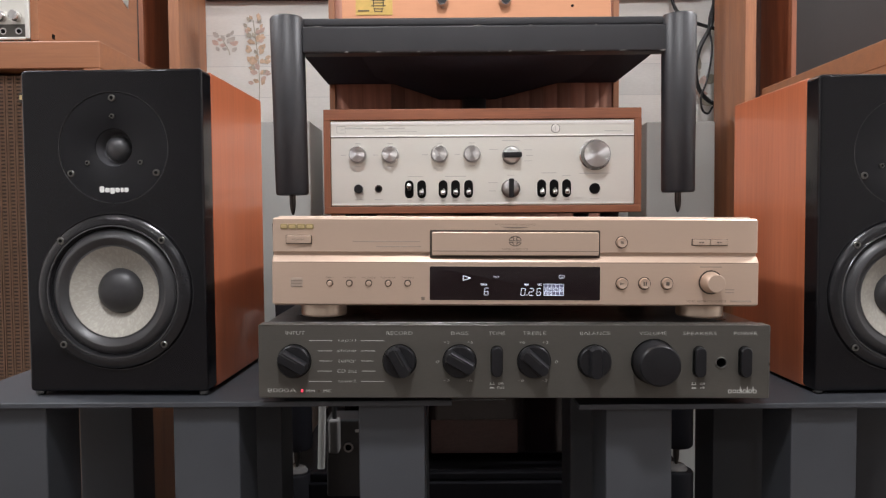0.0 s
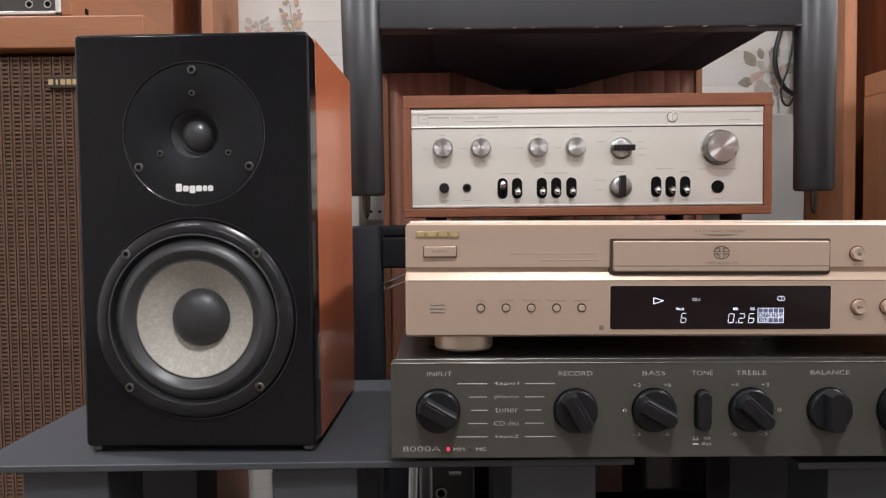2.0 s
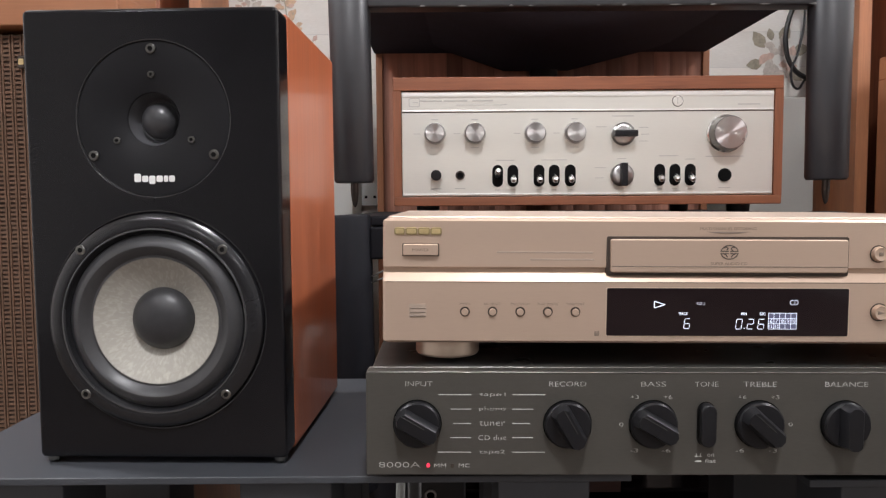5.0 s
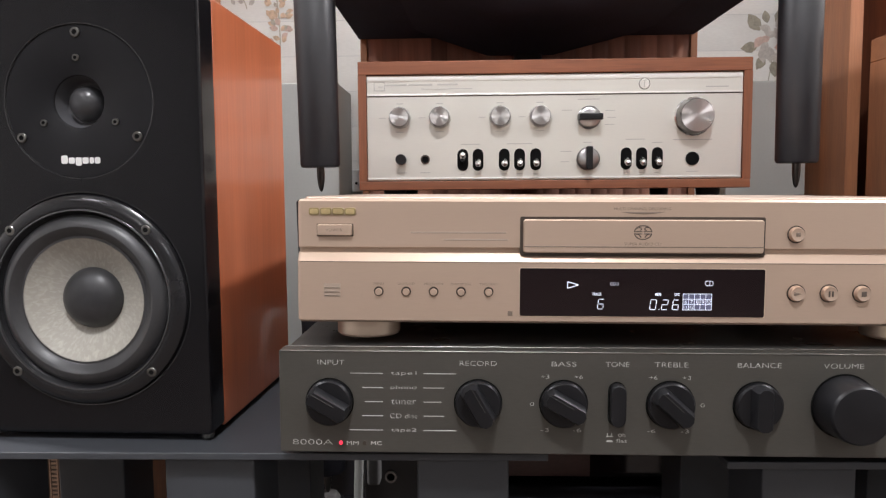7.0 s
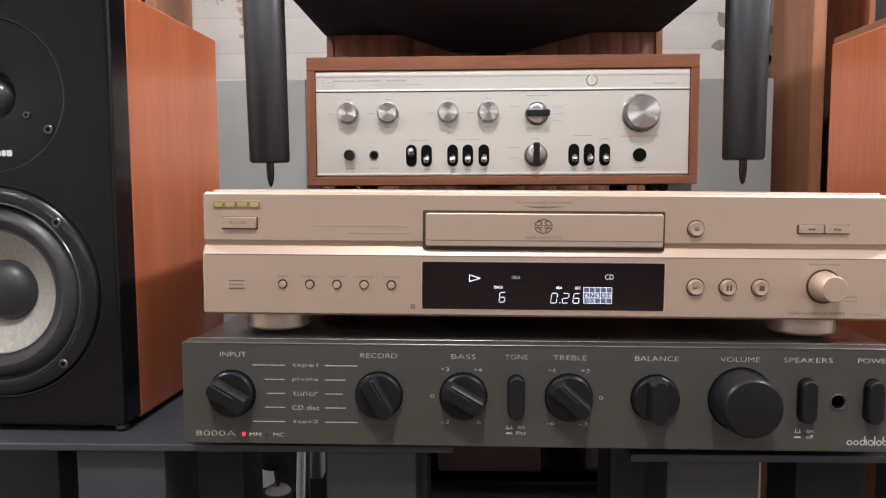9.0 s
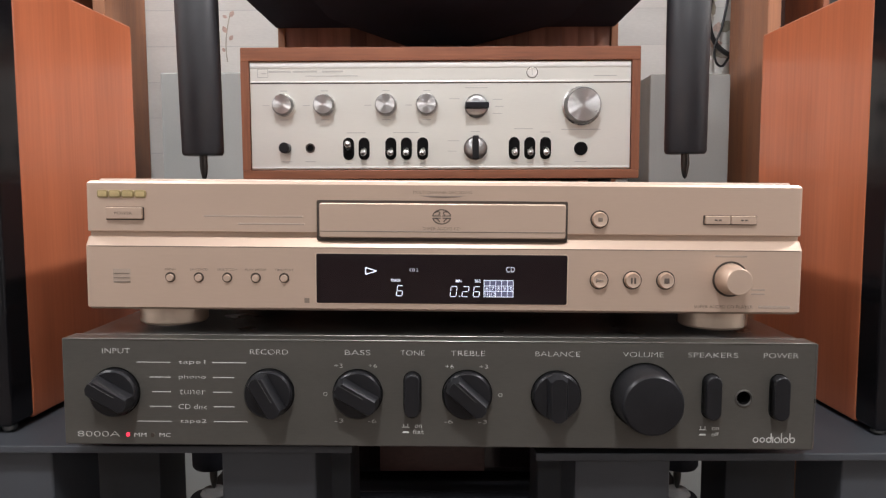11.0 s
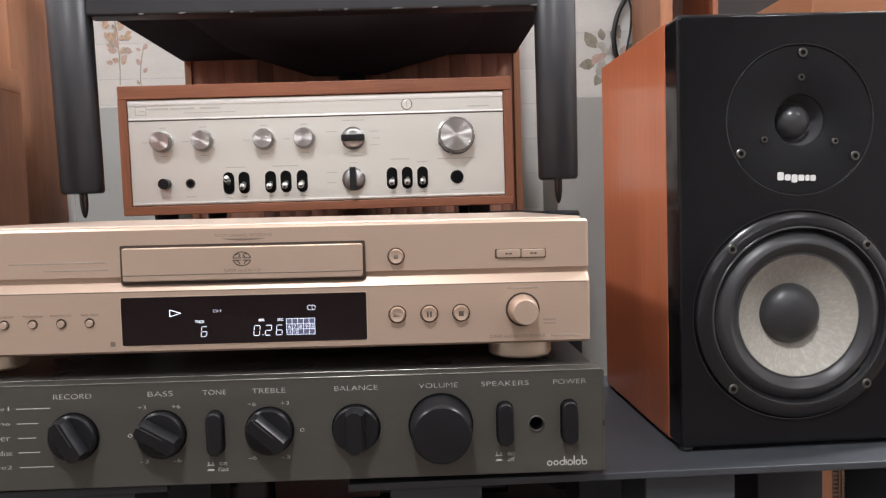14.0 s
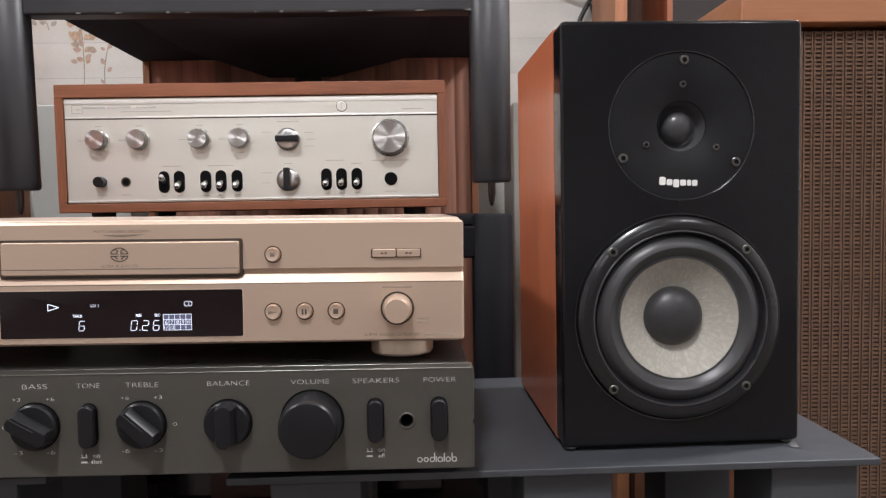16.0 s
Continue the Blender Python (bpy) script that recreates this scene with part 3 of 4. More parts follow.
glyph = ((-0.160, 0.069, 0.022, 0.0014), (-0.160, 0.0645, 0.018, 0.0014), (-0.160, 0.060, 0.024, 0.0014), (-0.168, 0.065, 0.0014, 0.014),
         (-0.152, 0.065, 0.0014, 0.014), (-0.160, 0.055, 0.016, 0.0014), (-0.160, 0.051, 0.012, 0.0014), (-0.166, 0.053, 0.0014, 0.007), (-0.154, 0.053, 0.0014, 0.007))
for gx, gz, gw, gh in glyph:
    part("glyph_bar", bar(gx, gz, gw, gh, -0.0012), M["slot"], tag)
part("glyph_bar", bar(-0.184, 0.052, 0.018, 0.002, -0.0012), M["slot"], tag)
for kx in (-0.056, 0.047):
    k = part("knob", lathe([(0.0105, 0), (0.0105, -0.004), (0.0085, -0.014), (0.0075, -0.015), (0, -0.015)], 32, cx=kx, cz=0.066), M["chrome"], cop, "chrome knob")
    part("knob_face", lathe([(0.0072, -0.0152), (0, -0.0154)], 28, cx=kx, cz=0.066, cap=False), M["dark_case"], k)
part("pilot_hole", lathe([(0.0025, -0.0008), (0, -0.0008)], 16, cx=0.157, cz=0.058, cap=False), M["hole"], cop)


# ---- silver integrated amplifier in its wooden case ----
def silver_amplifier():
    ob = thing("wood_cased_amplifier", pose(0.0583, 1.043, 0.657), "silver-faced integrated amplifier in a walnut case on the rack", "amplifier")
    W, H, D = 0.2295, 0.1505, 0.29
    part("top_panel", box(-W, W, 0, D, H - 0.0155, H, 0.001), M["walnut_x"], ob)
    part("bottom_panel", box(-W, W, 0, D, 0, 0.0105, 0.001), M["walnut_x"], ob)
    part("side_panel", box(-W, -W + 0.0095, 0.0003, D, 0.0105, H - 0.0155), M["walnut_z"], ob)
    part("side_panel", box(W - 0.0095, W, 0.0003, D, 0.0105, H - 0.0155), M["walnut_z"], ob)
    part("chassis", box(-W + 0.0095, W - 0.0095, 0.012, D - 0.01, 0.0105, H - 0.0155), M["dark_case"], ob)
    for fx in (-0.19, 0.19):
        for fy in (0.03, 0.25):
            part("foot", lathe([(0.013, -0.012), (0.014, 0)], 24, "z", cx=fx, cy=fy), M["knob_black"], ob)
    f = part("front_panel", box(-0.2196, 0.2196, 0.003, 0.012, 0.0112, 0.1342, 0.0008), M["silver"], ob, "brushed silver front panel")
    y = 0.003
    part("top_strip", box(-0.2192, 0.2192, y - 0.0006, y, 0.1275, 0.132), M["silver_line"], f)
    part("groove", box(-0.2192, 0.2192, y - 0.0003, y, 0.1095, 0.1107), M["slot"], f)
    part("edge_line", box(-0.2192, 0.2192, y - 0.0009, y, 0.1107, 0.1125), M["silver_line"], f)
    part("bottom_strip", box(-0.2192, 0.2192, y - 0.0006, y, 0.0125, 0.0145), M["silver_line"], f)

    def turned_knob(x, z, r, deep):
        k = part("knob", lathe([(r, 0), (r, -deep * 0.75), (r * 0.93, -deep), (0, -deep * 1.0)], 44, cx=0, cz=0), M["knob_side"], ob, "turned aluminium knob", at=(x, y, z))
        part("knob_skirt", lathe([(r * 1.09, 0), (r * 1.09, -0.0030), (r * 1.02, -0.0042)], 44, cap=False), M["chrome"], k)
        part("knob_face", lathe([(r * 0.9, -deep - 0.0004), (0, -deep - 0.0002)], 44, cap=False), M["spun"], k)
        return k

    for x in (-0.1805, -0.1335, -0.0625, -0.0155):
        turned_knob(x, 0.085, 0.0118, 0.013)
    turned_knob(0.1625, 0.083, 0.0205, 0.017)
    for x, z, turn in ((0.0415, 0.083, 0), (0.0405, 0.035, 90)):
        s = part("selector", lathe([(0.0135, 0), (0.0135, -0.005), (0.0122, -0.0065), (0, -0.0065)], 40), M["knob_side"], ob, "chrome selector with black bar grip", at=(x, y, z))
        part("selector_face", lathe([(0.0121, -0.0067), (0.0098, -0.0080), (0, -0.0084)], 40, cap=False), M["spun_dark"], s)
        g = part("grip", box(-0.0128, 0.0140, -0.017, -0.0065, -0.0036, 0.0036, 0.0010), M["knob_black"], s)
        g.rotation_euler = (0, radians(-turn), 0)
    for x, state in ((-0.1065, 1), (-0.0885, 0), (-0.0575, 0), (-0.0395, 0), (-0.0205, 0), (0.0855, 0), (0.1035, 0), (0.1217, 0)):
        s = part("lever_switch", outline(stadium(0, 0, 0.0128, 0.026), -0.001, 0.0), M["hole"], ob, "black oval lever switch", at=(x, y, 0.035))
        lever = part("lever", lathe([(0.0024, 0.002), (0.0034, -0.0080), (0.0037, -0.0115), (0.0032, -0.0135), (0.0018, -0.0148), (0, -0.0150)], 20), M["chrome"], s)
        lever.rotation_euler = (radians(-26 if state else 26), 0, 0)
    part("pilot_lamp", lathe([(0.0058, 0), (0.0058, -0.0012), (0.0046, -0.0014), (0.0044, -0.0004), (0, -0.0006)], 32, cx=0.1057, cz=0.1215, cy=y), M["silver_line"], f)
    part("lamp_gap", lathe([(0.0066, -0.0002), (0, -0.0002)], 32, cx=0.1057, cz=0.1215, cy=y, cap=False), M["slot"], f)
    part("pilot_mark", bar(0.1057, 0.1215, 0.0007, 0.0070, y - 0.0006), M["faint_print"], f)
    part("push_knob", lathe([(0.0062, 0), (0.0062, -0.011), (0.0054, -0.012), (0, -0.012)], 28, cx=-0.1793, cz=0.036, cy=y), M["knob_black"], ob)
    j = part("jack", lathe([(0.0055, 0), (0.0055, -0.0015), (0.0040, -0.0015), (0.0038, 0.0)], 28, cx=-0.151, cz=0.036, cy=y, cap=False), M["slot"], ob)
    part("jack_hole", lathe([(0.0040, -0.0006), (0, -0.0006)], 24, cx=-0.151, cz=0.036, cy=y, cap=False), M["hole"], j)
    part("power_button", lathe([(0.0078, 0), (0.0078, -0.0018), (0.0068, -0.003), (0, -0.0032)], 32, cx=0.1625, cz=0.0345, cy=y), M["hole"], ob)
    marks = [(-0.185, 0.1235, 0.026, 0.002), (-0.156, 0.1235, 0.028, 0.002), (-0.124, 0.1235, 0.024, 0.002), (-0.125, 0.1185, 0.06, 0.0009), (0.190, 0.1175, 0.026, 0.0012),
             (-0.2045, 0.1265, 0.012, 0.0008), (-0.2045, 0.117, 0.012, 0.0008), (-0.2105, 0.1215, 0.0008, 0.0095), (-0.1985, 0.1215, 0.0008, 0.0095), (-0.203, 0.1215, 0.006, 0.0008)]
    for x in (-0.1805, -0.1335, -0.0625, -0.0155):
        marks += [(x, 0.1015, 0.008, 0.001), (x - 0.021, 0.085, 0.008, 0.0008), (x, 0.0685, 0.010, 0.0008)]
    marks += [(0.0415, 0.1045, 0.026, 0.001), (0.066, 0.091, 0.011, 0.0008), (0.068, 0.083, 0.010, 0.0008), (0.066, 0.075, 0.011, 0.0008), (0.016, 0.092, 0.012, 0.0008),
              (0.0405, 0.0545, 0.010, 0.0008), (0.015, 0.044, 0.013, 0.0008), (0.014, 0.032, 0.010, 0.0008), (0.1625, 0.0565, 0.045, 0.001), (0.1625, 0.0195, 0.014, 0.0008),
              (-0.0975, 0.0535, 0.022, 0.0009), (-0.0395, 0.0535, 0.03, 0.0009), (0.096, 0.0575, 0.022, 0.0009), (0.1215, 0.0535, 0.012, 0.0009), (-0.179, 0.0205, 0.012, 0.0009), (-0.151, 0.0205, 0.012, 0.0009)]
    for x in (-0.1065, -0.0885, -0.0575, -0.0395, -0.0205, 0.0855, 0.1035, 0.1217):
        marks.append((x, 0.0185, 0.006, 0.0008))
    for mx, mz, mw, mh in marks:
        part("print_bar", bar(mx, mz, mw, mh, y, 0.00015), M["faint_print"], f)
    return ob


def spun_material(name, tone):
    """Lathe-turned knob face: fine rings give a fan of highlights."""
    m = mat(name, (tone, tone * 0.985, tone * 0.97), 0.3, 1.0, vary=0.04, scale=60)
    n = m.node_tree.nodes
    b = n["Principled BSDF"]
    b.inputs["Anisotropic"].default_value = 0.9
    tan = n.new("ShaderNodeTangent")
    tan.direction_type, tan.axis = "RADIAL", "Y"
    m.node_tree.links.new(tan.outputs[0], b.inputs["Tangent"])
    return m


M["spun"] = spun_material("spun_aluminium", 0.66)
M["spun_dark"] = spun_material("spun_dark_chrome", 0.34)
M["faint_print"] = mat("faint_grey_print", (0.50, 0.485, 0.455), 0.5, vary=0.05)
silver_amplifier()


# ---- bookshelf loudspeakers ----
def hex_screw(parent, x, z, y, r):
    s = part("screw", lathe([(r, 0), (r, -0.0010), (r * 0.85, -0.0014), (r * 0.5, -0.0014), (r * 0.45, -0.0004), (0, -0.0003)], 20, cx=x, cz=z, cy=y), M["screw"], parent, "steel screw")
    part("socket", lathe([(r * 0.55, -0.00145), (0, -0.0007)], 6, cx=x, cz=z, cy=y, cap=False), M["hole"], s)


def bookshelf_speaker(place, w, h, tx, ZT, wx, ZW, twist, drop):
    ob = thing("bookshelf_loudspeaker", place, "black-fronted bookshelf loudspeaker with cherry sides on a grey stand", "loudspeaker", "pair of bookshelf loudspeakers")
    d = 0.190
    part("cabinet", box(-w / 2, w / 2, 0.023, d, 0, h, 0.002), M["cherry"], ob, "cherry veneer cabinet")
    part("baffle", cut(outline(rounded(0, h / 2, w - 0.0004, h - 0.0010, 0.0040), 0.0, 0.0229, 0.0028),
                       [lathe([(0.0728, -0.01), (0.0728, 0.0030)], 96, cx=wx, cz=ZW), lathe([(0.0615, -0.01), (0.0615, 0.0195)], 72, cx=wx, cz=ZW),
                        lathe([(0.0510, -0.01), (0.0510, 0.0030)], 96, cx=tx, cz=ZT), lathe([(0.0240, -0.01), (0.0240, 0.0195)], 48, cx=tx, cz=ZT)]), M["piano"], ob, "glossy black front baffle")
    for cx, cz, r in ((tx, ZT, 0.0510), (wx, ZW, 0.0728)):
        part("recess_lip", lathe([(r + 0.0009, 0.0002), (r + 0.0007, -0.0002), (r + 0.0003, -0.0001), (r - 0.0003, 0.0008), (r - 0.0004, 0.0028)], 96, cx=cx, cz=cz, cap=False), M["lip"], ob)
    for x in (-w / 2 + 0.0065, w / 2 - 0.0065):
        for y in (0.0075, d - 0.015):
            part("foot", lathe([(0.0028, -drop), (0.0046, -drop * 0.5), (0.0046, 0.0005)], 18, "z", cx=x, cy=y), M["screw"], ob)
    # tweeter
    t = part("tweeter_plate", lathe([(0.0509, 0.0010), (0.0509, -0.0006), (0.0504, -0.0010), (0.0182, -0.0010), (0.0176, -0.0007), (0.0172, 0.0002)], 72, cap=False), M["satin_black"], ob, "round satin black tweeter plate", at=(tx, 0.0018, ZT))
    t.rotation_euler = (0, radians(twist), 0)
    part("horn_throat", lathe([(0.0173, 0.0001), (0.0166, 0.0030), (0.0156, 0.0068), (0.0146, 0.0096), (0.0136, 0.0106), (0.0126, 0.0108)], 64, cap=False), M["throat"], t, "satin black horn throat")
    part("dome", lathe([(0.0138, 0.0114), (0.0131, 0.0098), (0.0123, 0.0100), (0.0115, 0.0074), (0.0098, 0.0043), (0.0072, 0.0020), (0.0038, 0.0006), (0.0, 0.0001)], 40, cap=False), M["dome"], t, "dark dome")
    for x, z in ((-0.00020, 0.0456), (0.0398, -0.0236), (-0.0405, -0.0236)):
        hex_screw(t, x, z, -0.00106, 0.00328)
    for x, z in ((-0.00048, 0.02895), (-0.02461, -0.01380), (0.02510, -0.01380)):
        hex_screw(t, x, z, -0.00106, 0.00232)
    for x, ww, z0, z1 in ((-0.01177, 0.0044, 0.0, 0.0056), (-0.00675, 0.0042, 0.0, 0.0042), (-0.00193, 0.0042, -0.0013, 0.0042), (0.00290, 0.0042, 0.0, 0.0042), (0.00720, 0.0029, 0.0, 0.0042), (0.01120, 0.0038, 0.0, 0.0042)):
        part("logo_mark", outline(rounded(x, -0.0413 + (z0 + z1) / 2, ww, z1 - z0, 0.0011), -0.00135, -0.0009), M["white_print"], t, "white logo mark")
    # woofer
    wf = part("woofer_ring", lathe([(0.07230, 0.00290), (0.07230, 0.00060), (0.07130, -0.00260), (0.06835, -0.00483), (0.06321, -0.00540), (0.06137, -0.00483), (0.06022, -0.00330), (0.05930, -0.00180), (0.05820, -0.00110), (0.05549, 0.00386)], 96, cap=False), M["basket"], ob, "glossy dark woofer ring", at=(wx, 0, ZW))
    part("rim_line", lathe([(0.06234, -0.00483), (0.06176, -0.00598), (0.06099, -0.00598), (0.06060, -0.00425)], 96, cap=False), M["rim"], wf)
    part("surround", lathe([(0.05860, -0.00060), (0.05750, -0.00220), (0.05520, -0.00444), (0.05288, -0.00656), (0.05018, -0.00714), (0.04767, -0.00598), (0.04555, -0.00347), (0.04400, -0.00251), (0.04207, -0.00270)], 96, cap=False), M["rubber"], wf, "black rubber surround")
    part("cone", lathe([(0.04246, -0.00290), (0.03764, 0.00116), (0.03184, 0.00502), (0.02509, 0.00888), (0.01978, 0.01139)], 96, cap=False), M["cone"], wf, "pale mottled cone")
    part("dust_cap", lathe([(0.02142, 0.01119), (0.02113, 0.00917), (0.01930, 0.00502), (0.01544, 0.00174), (0.01042, -0.00058), (0.00531, -0.00174), (0, -0.00203)], 56, cap=False), M["dust_cap"], wf, "dark grey dust cap")
    for x in (-0.04777, 0.04680):
        for z in (-0.04873, 0.04777):
            hex_screw(wf, x, z, -0.00454, 0.00328)
    return ob


bookshelf_speaker(pose(-0.3051, 0.668, 0.4890, 0, 0, -2.0), 0.1702, 0.3010, 0.0008, 0.2285, -0.0005, 0.0948, 0.0, 0.0040)
bookshelf_speaker(pose(0.4374, 0.676, 0.4825, 0, 0, 0.8), 0.1712, 0.2995, -0.0004, 0.2262, -0.0031, 0.0918, 2.6, 0.0025)


# ---- steel stands ----
def speaker_stand(place, w, front_posts, rear_posts, label):
    ob = thing("speaker_stand", place, label, "stand", "steel stands")
    part("top_plate", box(0, w, 0, 0.259, -0.005, 0, 0.0008), M["stand"], ob, "grey steel top plate")
    hgt = 0.47
    for y, posts in ((0.010, front_posts), (0.175, rear_posts)):
        for x in posts:
            part("post", box(x, x + 0.061, y, y + 0.061, -hgt, -0.005, 0.0015), M["stand"], ob)
    part("base_plate", box(-0.01, w + 0.01, -0.01, 0.295, -hgt - 0.006, -hgt, 0.0008), M["stand"], ob)
    return ob


speaker_stand(pose(-0.461, 0.645, 0.4850), 0.468, (0.0330, 0.2110, 0.382), (0.040, 0.212, 0.381), "grey steel speaker stand with square posts")
speaker_stand(pose(0.1225, 0.645, 0.4800), 0.440, (0.0265, 0.1975, 0.3695), (0.023, 0.188, 0.352), "grey steel speaker stand with square posts")


# ---- dark grey integrated amplifier ----
def dark_amplifier():
    ob = thing("dark_grey_amplifier", pose(0.061, 0.6235, 0.4920, 0, 0.5, 0), "dark grey slim amplifier with black knobs and grey lettering", "amplifier")
    W, H, D = 0.2235, 0.0645, 0.30
    f = part("front_panel", cut(box(-W, W, 0, 0.0135, 0, H, 0.0010), [lathe([(0.0042, -0.01), (0.0042, 0.0118)], 32, cx=0.1812, cz=0.0315)]), M["amp_front"], ob, "grey anodised front panel")
    part("case", box(-W + 0.002, W - 0.002, 0.0142, D, 0.001, H - 0.0008, 0.0012), M["amp_case"], ob)
    for fx in (-0.19, 0.19):
        for fy in (0.06, 0.26):
            part("foot", lathe([(0.010, -0.0090 if fx > 0 else -0.0085), (0.011, 0.001)], 24, "z", cx=fx, cy=fy), M["knob_black"], ob)
    # added pale strips draw the glint of the ceiling lights on the panel's bevels
    part("edge_line", box(-W + 0.001, W - 0.001, -0.0002, 0.0008, H - 0.0007, H + 0.0002), M["glint_socket_metal"], f)
    part("edge_line", box(-W + 0.001, W - 0.001, 0.0131, 0.0140, H - 0.0007, H + 0.0002), M["glint_socket_metal"], f)
    part("edge_line", box(W - 0.0005, W + 0.0002, -0.0002, 0.0006, 0.001, H - 0.0007), M["glint_socket_metal"], f)
    z0 = 0.0325
    for x, turn in ((-0.192, -30), (-0.100, -60), (-0.0475, -30), (0.0175, -42), (0.0702, 90)):
        part("knob_gap", lathe([(0.0150, -0.0003), (0, -0.0003)], 40, cx=x, cz=z0, cap=False), M["hole"], f)
        k = part("rotary_knob", lathe([(0.0142, -0.0006), (0.0142, -0.0042), (0.0132, -0.0056), (0, -0.0060)], 48), M["knob_black"], ob, "black rotary knob with bar grip", at=(x, 0, z0))
        b = bmesh.new()
        L = 0.0138
        for hw, y in ((0.0062, -0.0045), (0.0052, -0.0120), (0.0042, -0.0135)):
            ring = [b.verts.new((sx * (L - (0.0 if y > -0.01 else 0.001)) * (1 if abs(sz) < 1 else 0.84), y, sz * hw)) for sx, sz in
                    ((-1, -1), (1, -1), (1, -0.4), (1, 0.4), (1, 1), (-1, 1), (-1, 0.4), (-1, -0.4))]
            if y > -0.01:
                prev = ring
                b.faces.new(ring)
                continue
            for i in range(8):
                j = (i + 1) % 8
                b.faces.new((prev[i], prev[j], ring[j], ring[i]))
            prev = ring
        b.faces.new(prev)
        g = part("grip", b, M["knob_black"], k)
        g.rotation_euler = (0, radians(-turn), 0)
        if turn != 90:
            part("pointer_line", box(-0.0125, 0.004, -0.0138, -0.0134, 0.0022, 0.0027), M["dim_line"], g)
    part("knob_gap", lathe([(0.0200, -0.0003), (0, -0.0003)], 48, cx=0.1222, cz=z0, cap=False), M["hole"], f)
    v = part("volume_knob", lathe([(0.0190, -0.0006), (0.0178, -0.0188), (0.0174, -0.0204), (0.0165, -0.0216), (0.0158, -0.0218), (0, -0.0214)], 64), M["knob_black"], ob, "large black volume knob", at=(0.1222, 0, z0))
    for x in (-0.0150, 0.1617, 0.2015):
        part("button_gap", outline(stadium(x, z0, 0.0108, 0.0278), -0.0003, 0.0), M["hole"], f)
        part("push_button", outline(stadium(x, z0, 0.0096, 0.0265), -0.0065, -0.0002, 0.0012), M["knob_black"], ob, "black oval push button")
    j = part("headphone_socket", lathe([(0.0052, 0), (0.0051, -0.0008), (0.0046, -0.0011), (0.0042, -0.0002), (0.0040, 0.0)], 28, cx=0.1812, cz=0.0315, cap=False), M["glint_socket_metal"], ob)
    part("socket_hole", lathe([(0.00415, -0.0002), (0.00415, 0.0112), (0, 0.0112)], 24, cx=0.1812, cz=0.0315, cap=False), M["hole"], j)
    p = M["grey_print"]
    for s, x, w in (("INPUT", -0.191, 0.0165), ("RECORD", -0.100, 0.0226), ("BASS", -0.0475, 0.0150), ("TONE", -0.0150, 0.0142), ("TREBLE", 0.0178, 0.0202),
                    ("BALANCE", 0.0708, 0.0262), ("VOLUME", 0.1212, 0.0238), ("SPEAKERS", 0.1622, 0.0292), ("POWER", 0.2022, 0.0202)):
        words(s, x, 0.0572, w, 0.0029, 0, p, f, bold=-0.022)
    for s, z, w, a, c in (("tape1", 0.0505, 0.0157, 0.020, 0.020), ("phono", 0.0415, 0.0160, 0.0125, 0.0127), ("tuner", 0.0326, 0.0154, 0.0110, 0.0110),
                          ("CD disc", 0.0237, 0.0170, 0.0128, 0.0127), ("tape2", 0.0146, 0.0157, 0.0205, 0.0203)):
        words(s, -0.1460, z, w, 0.0028, 0, p, f, bold=-0.022)
        part("scale_line", bar(-0.1590 - a / 2, z, a, 0.0004, 0, 0.00015), p, f)
        part("scale_line", bar(-0.1337 + c / 2, z, c, 0.0004, 0, 0.00015), p, f)
    for s, x, z in (("+3", -0.0590, 0.0492), ("+6", -0.0385, 0.0492), ("0", -0.0668, 0.0320), ("-3", -0.0588, 0.0158), ("-6", -0.0390, 0.0158),
                    ("+6", 0.0070, 0.0492), ("+3", 0.0272, 0.0492), ("0", 0.0372, 0.0322), ("-6", 0.0065, 0.0158), ("-3", 0.0268, 0.0158)):
        words(s, x, z, 0.0050 if len(s) == 2 else 0.0025, 0.0023, 0, p, f, bold=-0.02)
    for x, a, c in ((-0.0150, "on", "flat"), (0.1617, "on", "off")):
        for s, z in ((a, 0.0128), (c, 0.0094)):
            words(s, x + 0.0035, z, 0.0042 if s != "flat" else 0.0066, 0.0019 if s == "on" else 0.0024, 0, p, f)
        part("switch_sign", bar(x - 0.0040, 0.0120, 0.0044, 0.0004, 0, 0.00015), p, f)
        part("switch_sign", outline(((x - 0.0055, 0.0120), (x - 0.0025, 0.0120), (x - 0.0025, 0.0141), (x - 0.0029, 0.0141), (x - 0.0029, 0.0124), (x - 0.0051, 0.0124), (x - 0.0051, 0.0141), (x - 0.0055, 0.0141)), -0.00015, 0.0002), p, f)
        part("switch_sign", outline(((x - 0.0062, 0.0086), (x - 0.0018, 0.0086), (x - 0.0025, 0.0096), (x - 0.0055, 0.0096)), -0.00015, 0.0002), p, f)
    words("8000A", -0.2030, 0.0066, 0.0252, 0.0033, 0, p, f, bold=-0.022)
    words("MM", -0.1780, 0.0062, 0.0072, 0.0023, 0, p, f)
    words("MC", -0.1632, 0.0062, 0.0066, 0.0023, 0, p, f)
    part("red_lamp", outline(rounded(-0.1853, 0.0064, 0.0019, 0.0024, 0.0009), -0.0006, 0.0), M["led"], f, "lit red lamp")
    part("dark_lamp", outline(rounded(-0.1705, 0.0062, 0.0022, 0.0026, 0.0008), -0.0004, 0.0), M["slot"], f)
